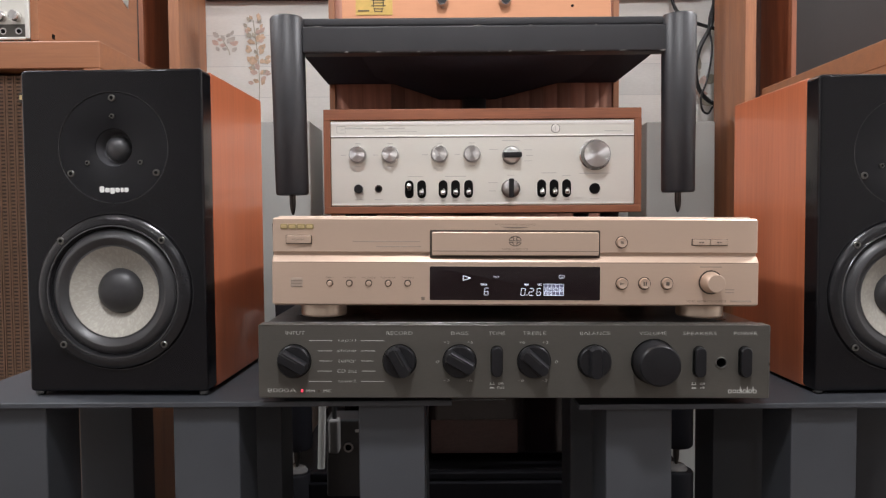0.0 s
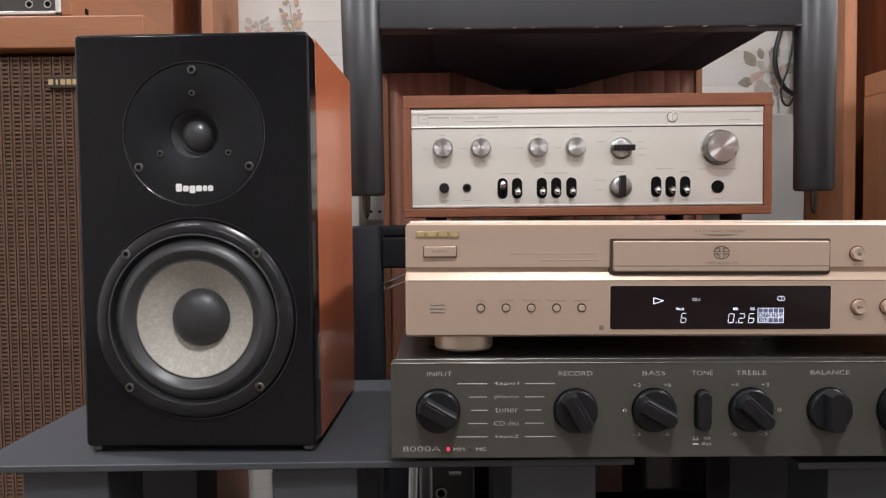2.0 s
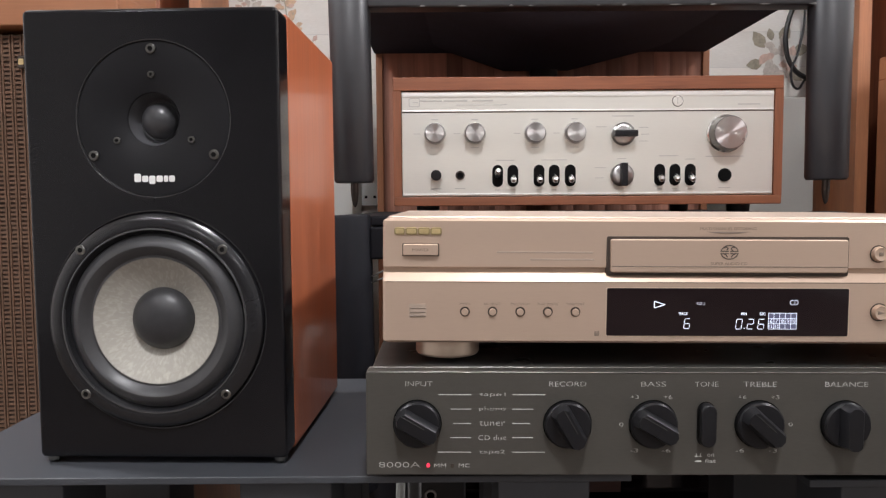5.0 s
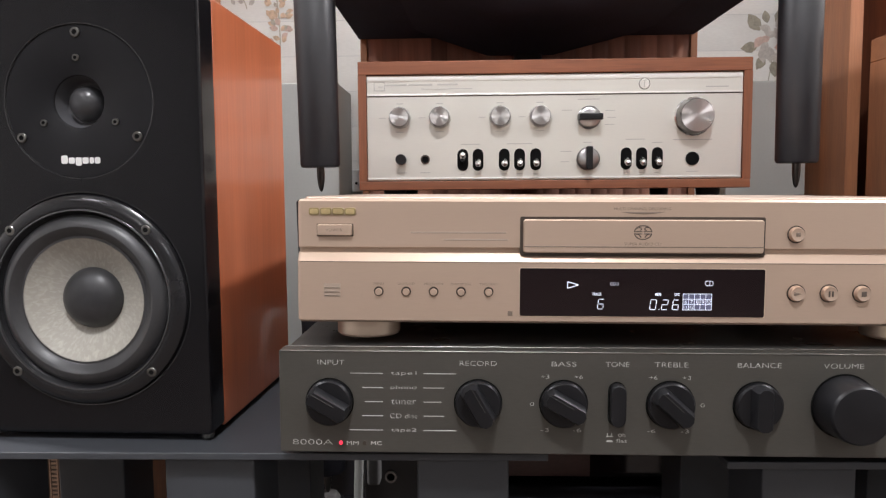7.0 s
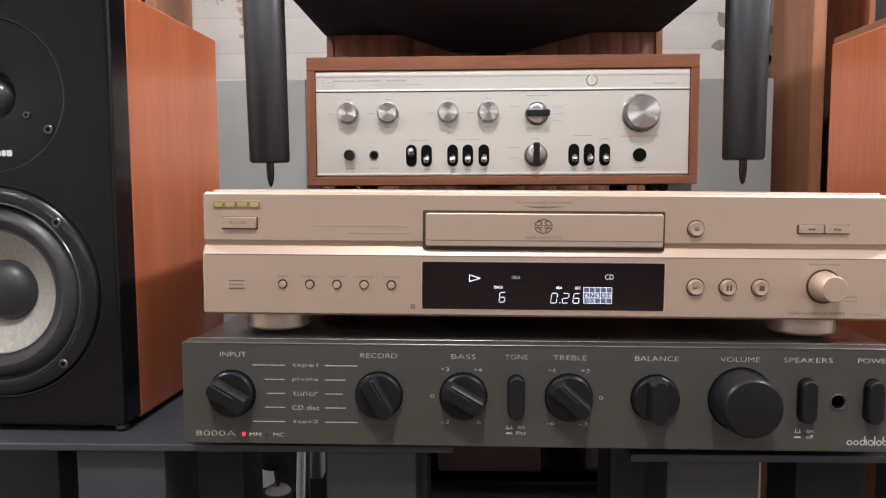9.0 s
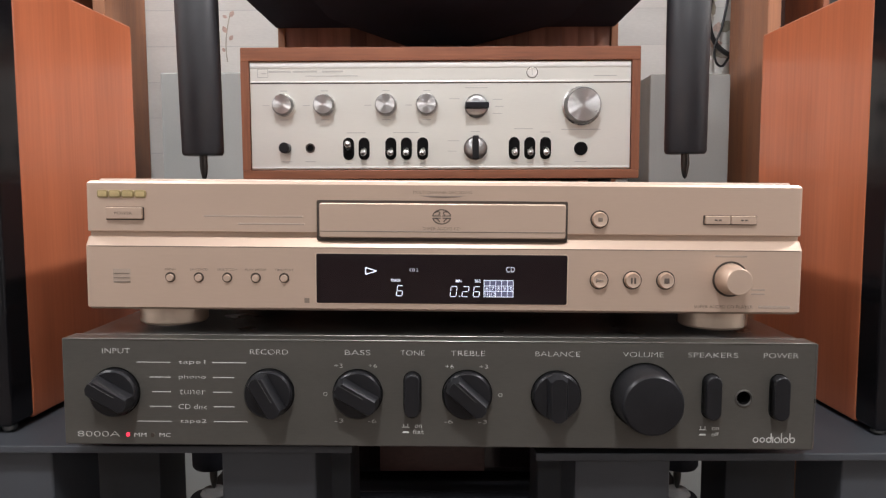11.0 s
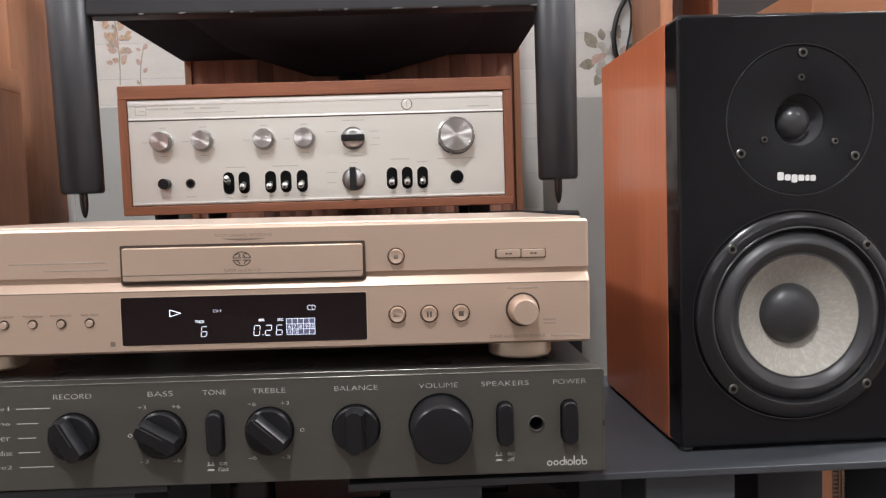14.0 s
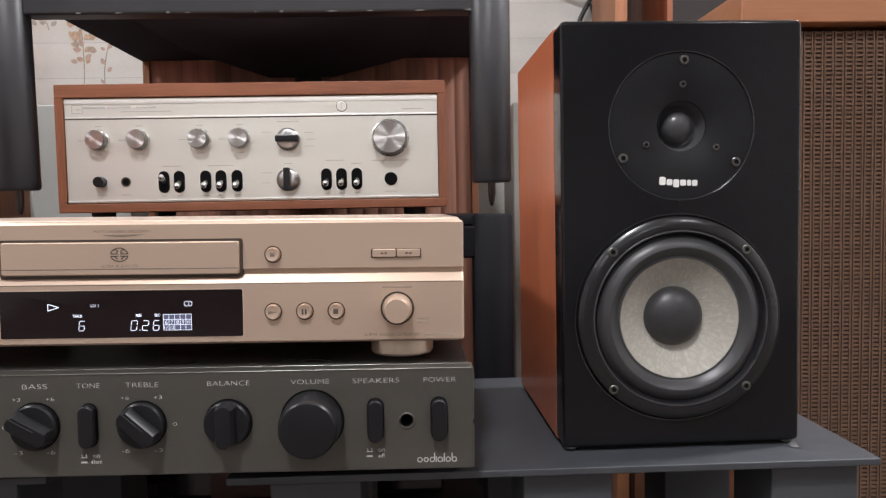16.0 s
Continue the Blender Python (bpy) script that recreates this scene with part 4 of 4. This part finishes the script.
    for i, (x, ww, hh) in enumerate(((0.1892, 0.0034, 0.0036), (0.1931, 0.0032, 0.0036), (0.1970, 0.0034, 0.0058), (0.1994, 0.0006, 0.0036), (0.2020, 0.0036, 0.0036), (0.2045, 0.0006, 0.0058), (0.2070, 0.0034, 0.0036), (0.2109, 0.0034, 0.0058))):
        cz = 0.0062 + hh / 2 - 0.0017
        if ww < 0.001:
            part("logo_mark", bar(x, cz, ww, hh, 0, 0.0002), p, f)
            continue
        ring = bmesh.new()
        n = 20
        vs = []
        for i2 in range(n):
            t = 2 * math.pi * i2 / n
            for r in (ww / 2, ww / 2 - 0.0006):
                vs.append(ring.verts.new((x + r * math.cos(t), -0.0003, 0.0062 + r * math.sin(t))))
        for i2 in range(n):
            a, c = 2 * i2, 2 * ((i2 + 1) % n)
            ring.faces.new((vs[a], vs[c], vs[c + 1], vs[a + 1]))
        part("logo_mark", ring, p, f)
        if hh > 0.005:
            part("logo_mark", bar(x + (ww / 2 - 0.0003) * (1 if x < 0.2 else -1), 0.0062 + 0.0020, 0.0006, 0.0040, 0, 0.0002), p, f)
    return ob


# bright metal for the drawn edge glints, and for the headphone socket ring
M["glint_socket_metal"] = mat("edge_glint_socket_metal", (0.17, 0.165, 0.155), 0.3, 0.8, vary=0.2, scale=60)
M["dim_line"] = mat("knob_pointer", (0.03, 0.03, 0.03), 0.4)
dark_amplifier()


# ---- champagne disc player ----
def disc_player():
    ob = thing("disc_player", pose(0.0640, 0.6400, 0.5715, 0, 0.6, 0), "champagne gold disc player with lit display on the dark amplifier", "disc player")
    W, D = 0.2165, 0.285
    prof = [(-0.0012, 0.0), (-0.0030, 0.0015), (-0.0030, 0.0388), (-0.0026, 0.0394), (0.0010, 0.0440), (0.0032, 0.0443), (0.0032, 0.0470), (0.0004, 0.0473),
            (0.0, 0.0478), (0.0, 0.0765), (0.0012, 0.0780), (0.0120, 0.0780), (0.0120, 0.0)]
    b = bmesh.new()
    loops = []
    for x, cut_in in ((-W, 0.0026), (-W + 0.0003, 0.0016), (-W + 0.0010, 0.0007), (-W + 0.0024, 0.0), (W - 0.0024, 0.0), (W - 0.0010, 0.0007), (W - 0.0003, 0.0016), (W, 0.0026)):
        back = cut_in * 0.6
        loops.append([b.verts.new((x, y + back if y < 0.01 else y, min(max(z, cut_in), 0.0780 - cut_in))) for y, z in prof])
    for p, q in zip(loops, loops[1:]):
        for i in range(len(prof)):
            j = (i + 1) % len(prof)
            b.faces.new((p[i], p[j], q[j], q[i]))
    b.faces.new(loops[0])
    b.faces.new(loops[-1])
    f = part("front_panel", b, M["gold"], ob, "champagne gold front panel with a stepped waist", smooth=25)
    part("case", box(-W + 0.002, W - 0.002, 0.012, D, 0.002, 0.0795, 0.0015), M["gold_case"], ob)
    for fx, fy in ((-0.1755, 0.030), (0.1755, 0.030), (-0.1755, 0.25), (0.1755, 0.25)):
        part("foot", lathe([(0.0, -0.0145), (0.0200, -0.0145), (0.0212, -0.0130), (0.0212, -0.0020), (0.0205, 0.0), (0, 0.0)], 48, "z", cx=fx, cy=fy, cz=0.002), M["gold_bright"], ob, "round champagne foot")
    part("waist_line", box(-W + 0.002, W - 0.002, -0.0031, -0.0026, 0.0383, 0.0389), M["dim_print"], f)
    # disc tray
    part("tray_frame", outline(rounded(-0.0005, 0.0550, 0.1515, 0.0245, 0.0012), -0.0012, 0.004), M["slot"], f)
    tr = part("tray_door", outline(rounded(-0.0003, 0.0552, 0.1480, 0.0208, 0.0016), -0.0040, 0.0, 0.0008), M["gold"], f, "disc tray door")
    part("tray_foot_line", bar(-0.0003, 0.0487, 0.147, 0.0006, -0.0040, 0.0002), M["dim_print"], tr)
    e = -0.0040
    seal = bmesh.new()
    def arc(cx, cz, rx, rz, a0, a1, n=16, wd=0.0007):
        prev = None
        for i in range(n + 1):
            t = radians(a0 + (a1 - a0) * i / n)
            c, s = math.cos(t), math.sin(t)
            cur = (seal.verts.new((cx + rx * c, e - 0.00025, cz + rz * s)), seal.verts.new((cx + (rx - wd) * c, e - 0.00025, cz + (rz - wd) * s)))
            if prev:
                seal.faces.new((prev[0], cur[0], cur[1], prev[1]))
            prev = cur
    ex, ez = -0.0007, 0.0577
    arc(ex, ez, 0.0057, 0.0046, 8, 172, 28)
    arc(ex, ez, 0.0057, 0.0046, 188, 352, 28)
    arc(ex - 0.0024, ez + 0.0022, 0.0017, 0.0013, -70, 170)
    arc(ex + 0.0024, ez + 0.0022, 0.0017, 0.0013, 40, 260)
    arc(ex - 0.0042, ez - 0.0044, 0.0035, 0.0039, 20, 90)
    arc(ex + 0.0042, ez - 0.0044, 0.0035, 0.0039, 90, 160)
    part("disc_emblem", seal, M["dark_print"], tr, smooth=None)
    for bx, bz, bw in ((-0.0030, 0.0006, 0.0052), (0.0030, 0.0006, 0.0052), (-0.0030, -0.0008, 0.0050), (0.0030, -0.0008, 0.0050)):
        part("emblem_bar", bar(ex + bx, ez + bz, bw, 0.0006, e), M["dark_print"], tr)
    words("SUPER AUDIO CD", -0.0007, 0.0506, 0.0226, 0.0018, e, M["dim_print"], tr)
    words("MULTI CHANNEL DECODING", -0.0003, 0.0723, 0.0352, 0.0017, 0.0, M["dim_print"], f)
    part("crescent", outline([(-0.0145, 0.0703), (0.0142, 0.0703), (0.0080, 0.0693), (0.0, 0.0689), (-0.0080, 0.0693)], -0.0002, 0.0002), M["dim_print"], f)
    # display
    part("display_bezel", outline(rounded(-0.0005, 0.0200, 0.1527, 0.0312, 0.0015), -0.0032, -0.0005), M["gold_bright"], f)
    dw = part("display_window", outline(rounded(-0.0005, 0.0200, 0.1515, 0.0300, 0.0010), -0.0034, -0.0005), M["glass_black"], f, "black display window")
    y = -0.0034
    g = M["vfd"]
    tri = [(-0.0465, 0.0268), (-0.0398, 0.0247), (-0.0465, 0.0226)]
    for k in range(3):
        (ax, az), (bx, bz) = tri[k], tri[(k + 1) % 3]
        dx, dz = bx - ax, bz - az
        ln = math.hypot(dx, dz)
        nx, nz = -dz / ln * 0.00028, dx / ln * 0.00028
        part("play_sign", outline([(ax + nx, az + nz), (bx + nx, bz + nz), (bx - nx, bz - nz), (ax - nx, az - nz)], y - 0.0001, y + 0.0001), g, dw)
    words("CD 2", -0.0173, 0.0255, 0.0052, 0.0017, y, g, dw, "display_digit")
    words("CD", 0.0410, 0.0262, 0.0052, 0.0033, y, g, dw, "display_digit")
    lit = {"0": "abcdef", "2": "abged", "6": "afgedc"}

    def digit(ch, cx, cz, w, h, t=0.00045):
        """A slanted seven-segment digit of separate bars."""
        seg = {"a": (0, h, w, h), "g": (0, h / 2, w, h / 2), "d": (0, 0, w, 0), "f": (0, h / 2, 0, h), "b": (w, h / 2, w, h), "e": (0, 0, 0, h / 2), "c": (w, 0, w, h / 2)}
        b = bmesh.new()
        for k in lit[ch]:
            x0, z0, x1, z1 = seg[k]
            lean = 0.12
            pts = [(x0, z0), (x1, z1)]
            if x0 == x1:
                q = [(x0 - t / 2, z0 + t * 0.7), (x0 + t / 2, z0 + t * 0.7), (x0 + t / 2, z1 - t * 0.7), (x0 - t / 2, z1 - t * 0.7)]
            else:
                q = [(x0 + t * 0.5, z0 - t / 2), (x1 - t * 0.5, z0 - t / 2), (x1 - t * 0.5, z0 + t / 2), (x0 + t * 0.5, z0 + t / 2)]
            b.faces.new([b.verts.new((cx - w / 2 + u + lean * (v - h / 2), y - 0.0001, cz - h / 2 + v)) for u, v in q])
        part("display_digit", b, g, dw, smooth=None)

    digit("6", -0.0258, 0.0128, 0.0034, 0.0062)
    digit("0", 0.0068, 0.0126, 0.0036, 0.0062)
    part("decimal_point", bar(0.0104, 0.0097, 0.0006, 0.0006, y, 0.0001), g, dw)
    digit("2", 0.0140, 0.0126, 0.0036, 0.0062)
    digit("6", 0.0207, 0.0126, 0.0036, 0.0062)
    for s, x, w in (("TRACK", -0.0283, 0.0060), ("MIN", 0.0098, 0.0034), ("SEC", 0.0215, 0.0036)):
        words(s, x, 0.0191, w, 0.0018, y, g, dw, "display_digit", bold=0.012)
    for i in range(6):
        part("calendar_line", bar(0.0252 + 0.00352 * i, 0.0145, 0.0003, 0.0100, y, 0.0001), g, dw)
    for z in (0.0195, 0.0162, 0.0129, 0.0095):
        part("calendar_line", bar(0.0340, z, 0.0178, 0.0003, y, 0.0001), g, dw)
    for i in range(5):
        words(str(6 + i), 0.0270 + 0.00352 * i, 0.01455, 0.0014 if i < 4 else 0.0022, 0.0022, y, g, dw, "display_digit")
    part("calendar_fill", bar(0.0340, 0.0145, 0.0174, 0.0098, y, 0.00003), M["vfd_dim"], dw)
    words("11 12", 0.0288, 0.0112, 0.0062, 0.0020, y, g, dw, "display_digit")
    # buttons and print
    yl = -0.0030
    for i in range(5):
        x = -0.1650 + 0.0173 * i
        part("button_ring", lathe([(0.0031, -0.0003), (0, -0.0003)], 24, cx=x, cz=0.0200, cy=yl, cap=False), M["slot"], f)
        part("button", lathe([(0.0023, 0), (0.0022, -0.0014), (0.0019, -0.0017), (0, -0.0017)], 24, cx=x, cz=0.0197, cy=yl), M["gold"], ob)
    for s, i, w in (("MENU", 0, 0.0062), ("SA-CD/CD", 1, 0.0108), ("MULTI/2CH", 2, 0.0116), ("PLAY MODE", 3, 0.0128), ("TIME/TEXT", 4, 0.0116)):
        words(s, -0.1650 + 0.0173 * i, 0.0248, w, 0.0014, yl, M["dim_print"], f)
    mark = part("disc_mark", outline(rounded(-0.1945, 0.0205, 0.0106, 0.0086, 0.0005), yl - 0.0002, yl + 0.0002), M["faint_gold"], f)
    for dz in (0.0016, -0.0010, -0.0034):
        part("disc_mark_bar", bar(-0.1945, 0.0205 + dz, 0.0096, 0.0006, yl - 0.0002), M["dim_print"], mark)
    part("corner_mark", outline(rounded(-0.0822, 0.0063, 0.0030, 0.0030, 0.0004), yl - 0.0002, yl + 0.0002), M["dim_print"], f)
    for x, ww in ((-0.2060, 0.0066), (-0.1986, 0.0074), (-0.1908, 0.0076), (-0.1832, 0.0070)):
        mark = part("logo_block", outline(rounded(x, 0.0701, ww, 0.0046, 0.0014), -0.0010, 0.0, 0.0003), M["gold_edge"], f, "raised gold logo mark")
        part("logo_face", outline(rounded(x, 0.0701, ww - 0.0016, 0.0030, 0.0009), -0.0012, -0.0008), M["gold_print"], mark)
    part("button_gap", outline(rounded(-0.1928, 0.0583, 0.0232, 0.0080, 0.0006), -0.0003, 0.0), M["slot"], f)
    pb = part("power_button", outline(rounded(-0.1928, 0.0585, 0.0220, 0.0070, 0.0010), -0.0026, 0.0, 0.0005), M["gold"], ob)
    words("POWER", -0.1928, 0.0585, 0.0105, 0.0017, -0.0026, M["dim_print"], pb)
    part("print_bar", bar(-0.115, 0.0570, 0.060, 0.0010, 0.0, 0.0001), M["faint_gold"], f)
    part("print_bar", bar(-0.104, 0.0525, 0.040, 0.0010, 0.0, 0.0001), M["faint_gold"], f)

    def round_button(x, z, y0, r):
        part("button_ring", lathe([(r + 0.0005, -0.0003), (0, -0.0003)], 36, cx=x, cz=z, cy=y0, cap=False), M["slot"], f)
        return part("round_button", lathe([(r - 0.0002, 0), (r - 0.0004, -0.0018), (r * 0.80, -0.0034), (r * 0.74, -0.0033), (0, -0.0030)], 36), M["gold"], ob, at=(x, y0, z))

    o = round_button(0.0945, 0.0567, 0.0, 0.0050)
    part("eject_mark", bar(0, 0, 0.0026, 0.0024, -0.0032), M["dim_print"], o)
    pl = round_button(0.0945, 0.0203, yl, 0.0052)
    part("play_mark", outline([(-0.0025, 0.0012), (0.0025, 0.0), (-0.0025, -0.0012)], -0.0034, -0.0029), M["dim_print"], pl)
    pa = round_button(0.1145, 0.0204, yl, 0.0052)
    for x in (-0.0010, 0.0010):
        part("pause_mark", bar(x, 0, 0.0010, 0.0036, -0.0032), M["dark_print"], pa)
    st = round_button(0.1345, 0.0204, yl, 0.0052)
    part("stop_mark", bar(0, 0, 0.0030, 0.0032, -0.0032), M["dark_print"], st)
    part("button_gap", outline(rounded(0.1730, 0.0568, 0.0322, 0.0058, 0.0006), -0.0003, 0.0), M["slot"], f)
    for x in (0.1653, 0.1810):
        k = part("skip_button", outline(rounded(x, 0.0569, 0.0150, 0.0050, 0.0008), -0.0018, 0.0, 0.0004), M["gold"], ob)
        for dx in (-0.0012, 0.0012):
            part("skip_mark", bar(x + dx, 0.0569, 0.0018, 0.0009, -0.0018), M["dark_print"], k)
    part("knob_gap", lathe([(0.0108, -0.0003), (0, -0.0003)], 48, cx=0.1735, cz=0.0215, cy=yl, cap=False), M["slot"], f)
    part("jog_knob", lathe([(0.0096, -0.0005), (0.0093, -0.0030), (0.0084, -0.0060), (0.0080, -0.0135), (0.0074, -0.0144), (0, -0.0145)], 56, cx=0.1735, cz=0.0215, cy=yl), M["gold"], ob, "champagne jog knob")
    part("print_bar", bar(0.1735, 0.0352, 0.019, 0.0011, yl, 0.0001), M["faint_gold"], f)
    for z in (0.0150, 0.0125):
        part("print_bar", bar(0.1905, z, 0.0080, 0.0010, yl, 0.0001), M["faint_gold"], f)
    words("SUPER AUDIO CD PLAYER", 0.1700, 0.0046, 0.0355, 0.0019, yl, M["dim_print"], f)
    part("print_bar", bar(0.2005, 0.0046, 0.019, 0.0017, yl, 0.0001), M["faint_gold"], f)
    return ob


M["faint_gold"] = mat("faint_tan_print", (0.37, 0.285, 0.225), 0.5, vary=0.05)
M["dark_print"] = mat("dark_brown_print", (0.10, 0.075, 0.06), 0.5, vary=0.05)
disc_player()


# ---- under the stands and on the lower rack shelf ----
low = thing("lower_amplifier", pose(0.062, 1.09, 0.275), "dark glossy component on the lower rack shelf", "amplifier")
part("case", box(-0.21, 0.21, 0.01, 0.3, 0.012, 0.14, 0.003), M["dark_case"], low)
part("front_panel", box(-0.215, 0.215, 0.0, 0.01, 0.012, 0.142, 0.002), M["glass_black"], low)
part("dark_window", box(-0.082, 0.05, -0.0015, 0.0, 0.014, 0.066, 0.001), M["dull_copper"], low)
part("edge_line", box(-0.048, 0.032, -0.001, 0.0, 0.096, 0.0973), M["knob_side"], low)
for fx in (-0.17, 0.17):
    for fy in (0.04, 0.26):
        part("foot", lathe([(0.012, 0), (0.013, 0.012)], 20, "z", cx=fx, cy=fy), M["knob_black"], low)

cab = thing("power_cable", pose(0, 0, 0), "pale grey cable with a plug hanging behind the stand", "cable")
part("cord", tube([(-0.156, 1.03, 0.505), (-0.158, 0.965, 0.520), (-0.158, 0.932, 0.485), (-0.159, 0.928, 0.40), (-0.161, 0.925, 0.325)], 0.0048), M["white_cable"], cab)
part("plug", box(-0.153, -0.139, 0.935, 0.955, 0.34, 0.385, 0.003), M["felt"], cab, "grey plug")
part("cord", tube([(-0.146, 0.945, 0.382), (-0.146, 0.945, 0.47), (-0.147, 0.965, 0.505), (-0.148, 1.03, 0.495)], 0.003), M["dark_case"], cab)
for dz in (0.0, -0.008):
    solid("signal_cable", tube([(-0.225, 1.075, 0.560 + dz), (-0.205, 1.05, 0.571 + dz), (-0.180, 1.01, 0.584 + dz), (-0.155, 0.98, 0.594 + dz), (-0.09, 0.95, 0.600 + dz)], 0.0010), M["dim_cable"],
          "thin grey signal cable beside the rack leg", "cable", "signal cables")
adapter = thing("plug_box", pose(-0.125, 0.955, 0.275), "small black plug box with a metal socket on the rack", "adapter")
part("body", box(-0.034, 0.034, 0.0, 0.05, 0.0, 0.105, 0.003), M["dark_case"], adapter)
ring = part("socket", lathe([(0.0065, 0), (0.0065, -0.003), (0.0045, -0.003), (0.0042, 0)], 28, cx=-0.004, cz=0.068, cap=False), M["knob_side"], adapter)
part("socket_hole", lathe([(0.0043, -0.001), (0, -0.001)], 24, cx=-0.004, cz=0.068, cap=False), M["hole"], ring)
part("sticker", bar(0.012, 0.090, 0.014, 0.004, 0.0), M["faint_print"], adapter)
CABLES = [([(0.640, 1.68, 1.35), (0.631, 1.68, 1.16), (0.622, 1.675, 1.094), (0.591, 1.67, 1.028), (0.585, 1.67, 0.975), (0.602, 1.672, 0.929), (0.640, 1.68, 0.905)], 0.0050, "thick black cable looping down the papered wall"),
          ([(0.615, 1.67, 1.32), (0.628, 1.67, 1.16), (0.612, 1.665, 1.09), (0.620, 1.665, 1.035), (0.609, 1.665, 0.962), (0.596, 1.667, 0.915), (0.609, 1.67, 0.887), (0.630, 1.68, 0.905)], 0.0024, "thin black cable looping down the papered wall"),
          ([(0.520, 1.67, 1.30), (0.527, 1.67, 1.16), (0.545, 1.67, 1.115), (0.585, 1.672, 1.094), (0.640, 1.68, 1.080)], 0.0042, "black cable sagging across the papered wall")]
for pts, r, label in CABLES:
    solid("hanging_cable", tube(pts, r), M["cable"], label, "cable", "wall cables")


# ---- printed sprigs on the wallpaper ----
def printed(cx, cz, L, a, i, material):
    """One printed leaf, flat on the wallpaper."""
    b = bmesh.new()
    shape = ((0, 0), (0.18, 0.2), (0.42, 0.33), (0.7, 0.26), (1, 0), (0.72, -0.22), (0.42, -0.31), (0.18, -0.2))
    y = WALL_Y - 0.0006 - 0.00004 * i
    b.faces.new([b.verts.new((cx + L * (u * math.cos(a) - v * math.sin(a)), y, cz + L * (u * math.sin(a) + v * math.cos(a)))) for u, v in shape])
    part("printed_leaf", b, M[material], wall_back, smooth=None)


def stem(points):
    b = bmesh.new()
    y = WALL_Y - 0.0004
    for (x0, z0), (x1, z1) in zip(points, points[1:]):
        b.faces.new([b.verts.new(v) for v in ((x0 - 0.0011, y, z0), (x0 + 0.0011, y, z0), (x1 + 0.0011, y, z1), (x1 - 0.0011, y, z1))])
    part("sprig_stem", b, M["leaf_grey"], wall_back, smooth=None)


def sprig(cx, z0, z1, spread, leaves, size, tones, seed):
    """A leafy twig: bare at its foot, crowded at its head."""
    rnd = random.Random(seed)
    pts = [(cx + 0.010 * math.sin(2.4 * k / 8 + seed), z0 + (z1 - z0) * k / 8) for k in range(9)]
    stem(pts)
    for i in range(leaves):
        t = 0.28 + 0.72 * (i + rnd.random()) / leaves
        px, pz = pts[min(8, int(t * 8.5))]
        side = 1 if i % 2 else -1
        a = math.pi / 2 - side * rnd.uniform(0.3, 1.5)
        off = spread * rnd.uniform(0.0, 0.8) * side
        printed(px + off, pz + rnd.uniform(-0.008, 0.008), size * rnd.uniform(0.75, 1.25), a, i, tones[rnd.randrange(len(tones))])


sprig(-0.437, 0.925, 1.115, 0.021, 54, 0.0150, ("leaf_tan", "leaf_tan", "leaf_grey", "leaf_pink"), 1)
sprig(-0.377, 0.905, 1.005, 0.008, 5, 0.013, ("leaf_tan", "leaf_pink"), 4)
sprig(-0.505, 1.035, 1.075, 0.030, 14, 0.016, ("leaf_pale", "leaf_pale", "leaf_pink"), 8)
rose = random.Random(12)
for i in range(14):
    t = 2 * math.pi * i / 7 + (0.4 if i > 6 else 0)
    r = 0.012 if i > 6 else 0.026
    printed(0.583 + r * math.cos(t), 0.952 + r * math.sin(t), 0.030 * rose.uniform(0.8, 1.15), t + rose.uniform(0.8, 1.6), i + 10, "leaf_pale" if i % 3 else "leaf_pink")
for i, (x, z, L, a) in enumerate(((0.556, 0.975, 0.042, 2.2), (0.553, 0.945, 0.036, 3.3), (0.566, 0.925, 0.032, 4.2), (0.590, 0.985, 0.040, 1.2), (0.612, 0.965, 0.038, 0.3), (0.606, 0.930, 0.036, 5.6), (0.585, 0.915, 0.034, 4.8), (0.570, 0.990, 0.026, 1.8))):
    printed(x, z, L, a, i, "leaf_dark")
stem([(0.583, 0.93), (0.578, 0.89), (0.570, 0.85)])

# torn clear tape at the foot of one loudspeaker
scrap = bmesh.new()
pts = [(0.509, 0.6750, 0.4835), (0.515, 0.6745, 0.4850), (0.5205, 0.6735, 0.4885), (0.5225, 0.6730, 0.4850), (0.5275, 0.6700, 0.4822), (0.5235, 0.6690, 0.4812), (0.5285, 0.6655, 0.4808), (0.520, 0.6665, 0.4806), (0.514, 0.6705, 0.4812)]
scrap.faces.new([scrap.verts.new((0.513 + (p[0] - 0.513) * 0.6, 0.6735 + (p[1] - 0.6735) * 0.6, 0.4806 + (p[2] - 0.4806) * 0.45)) for p in pts])
bmesh.ops.solidify(scrap, geom=scrap.faces[:], thickness=0.0003)
solid("tape_scrap", scrap, M["tape"], "torn grey tape at the foot of a loudspeaker", "tape")
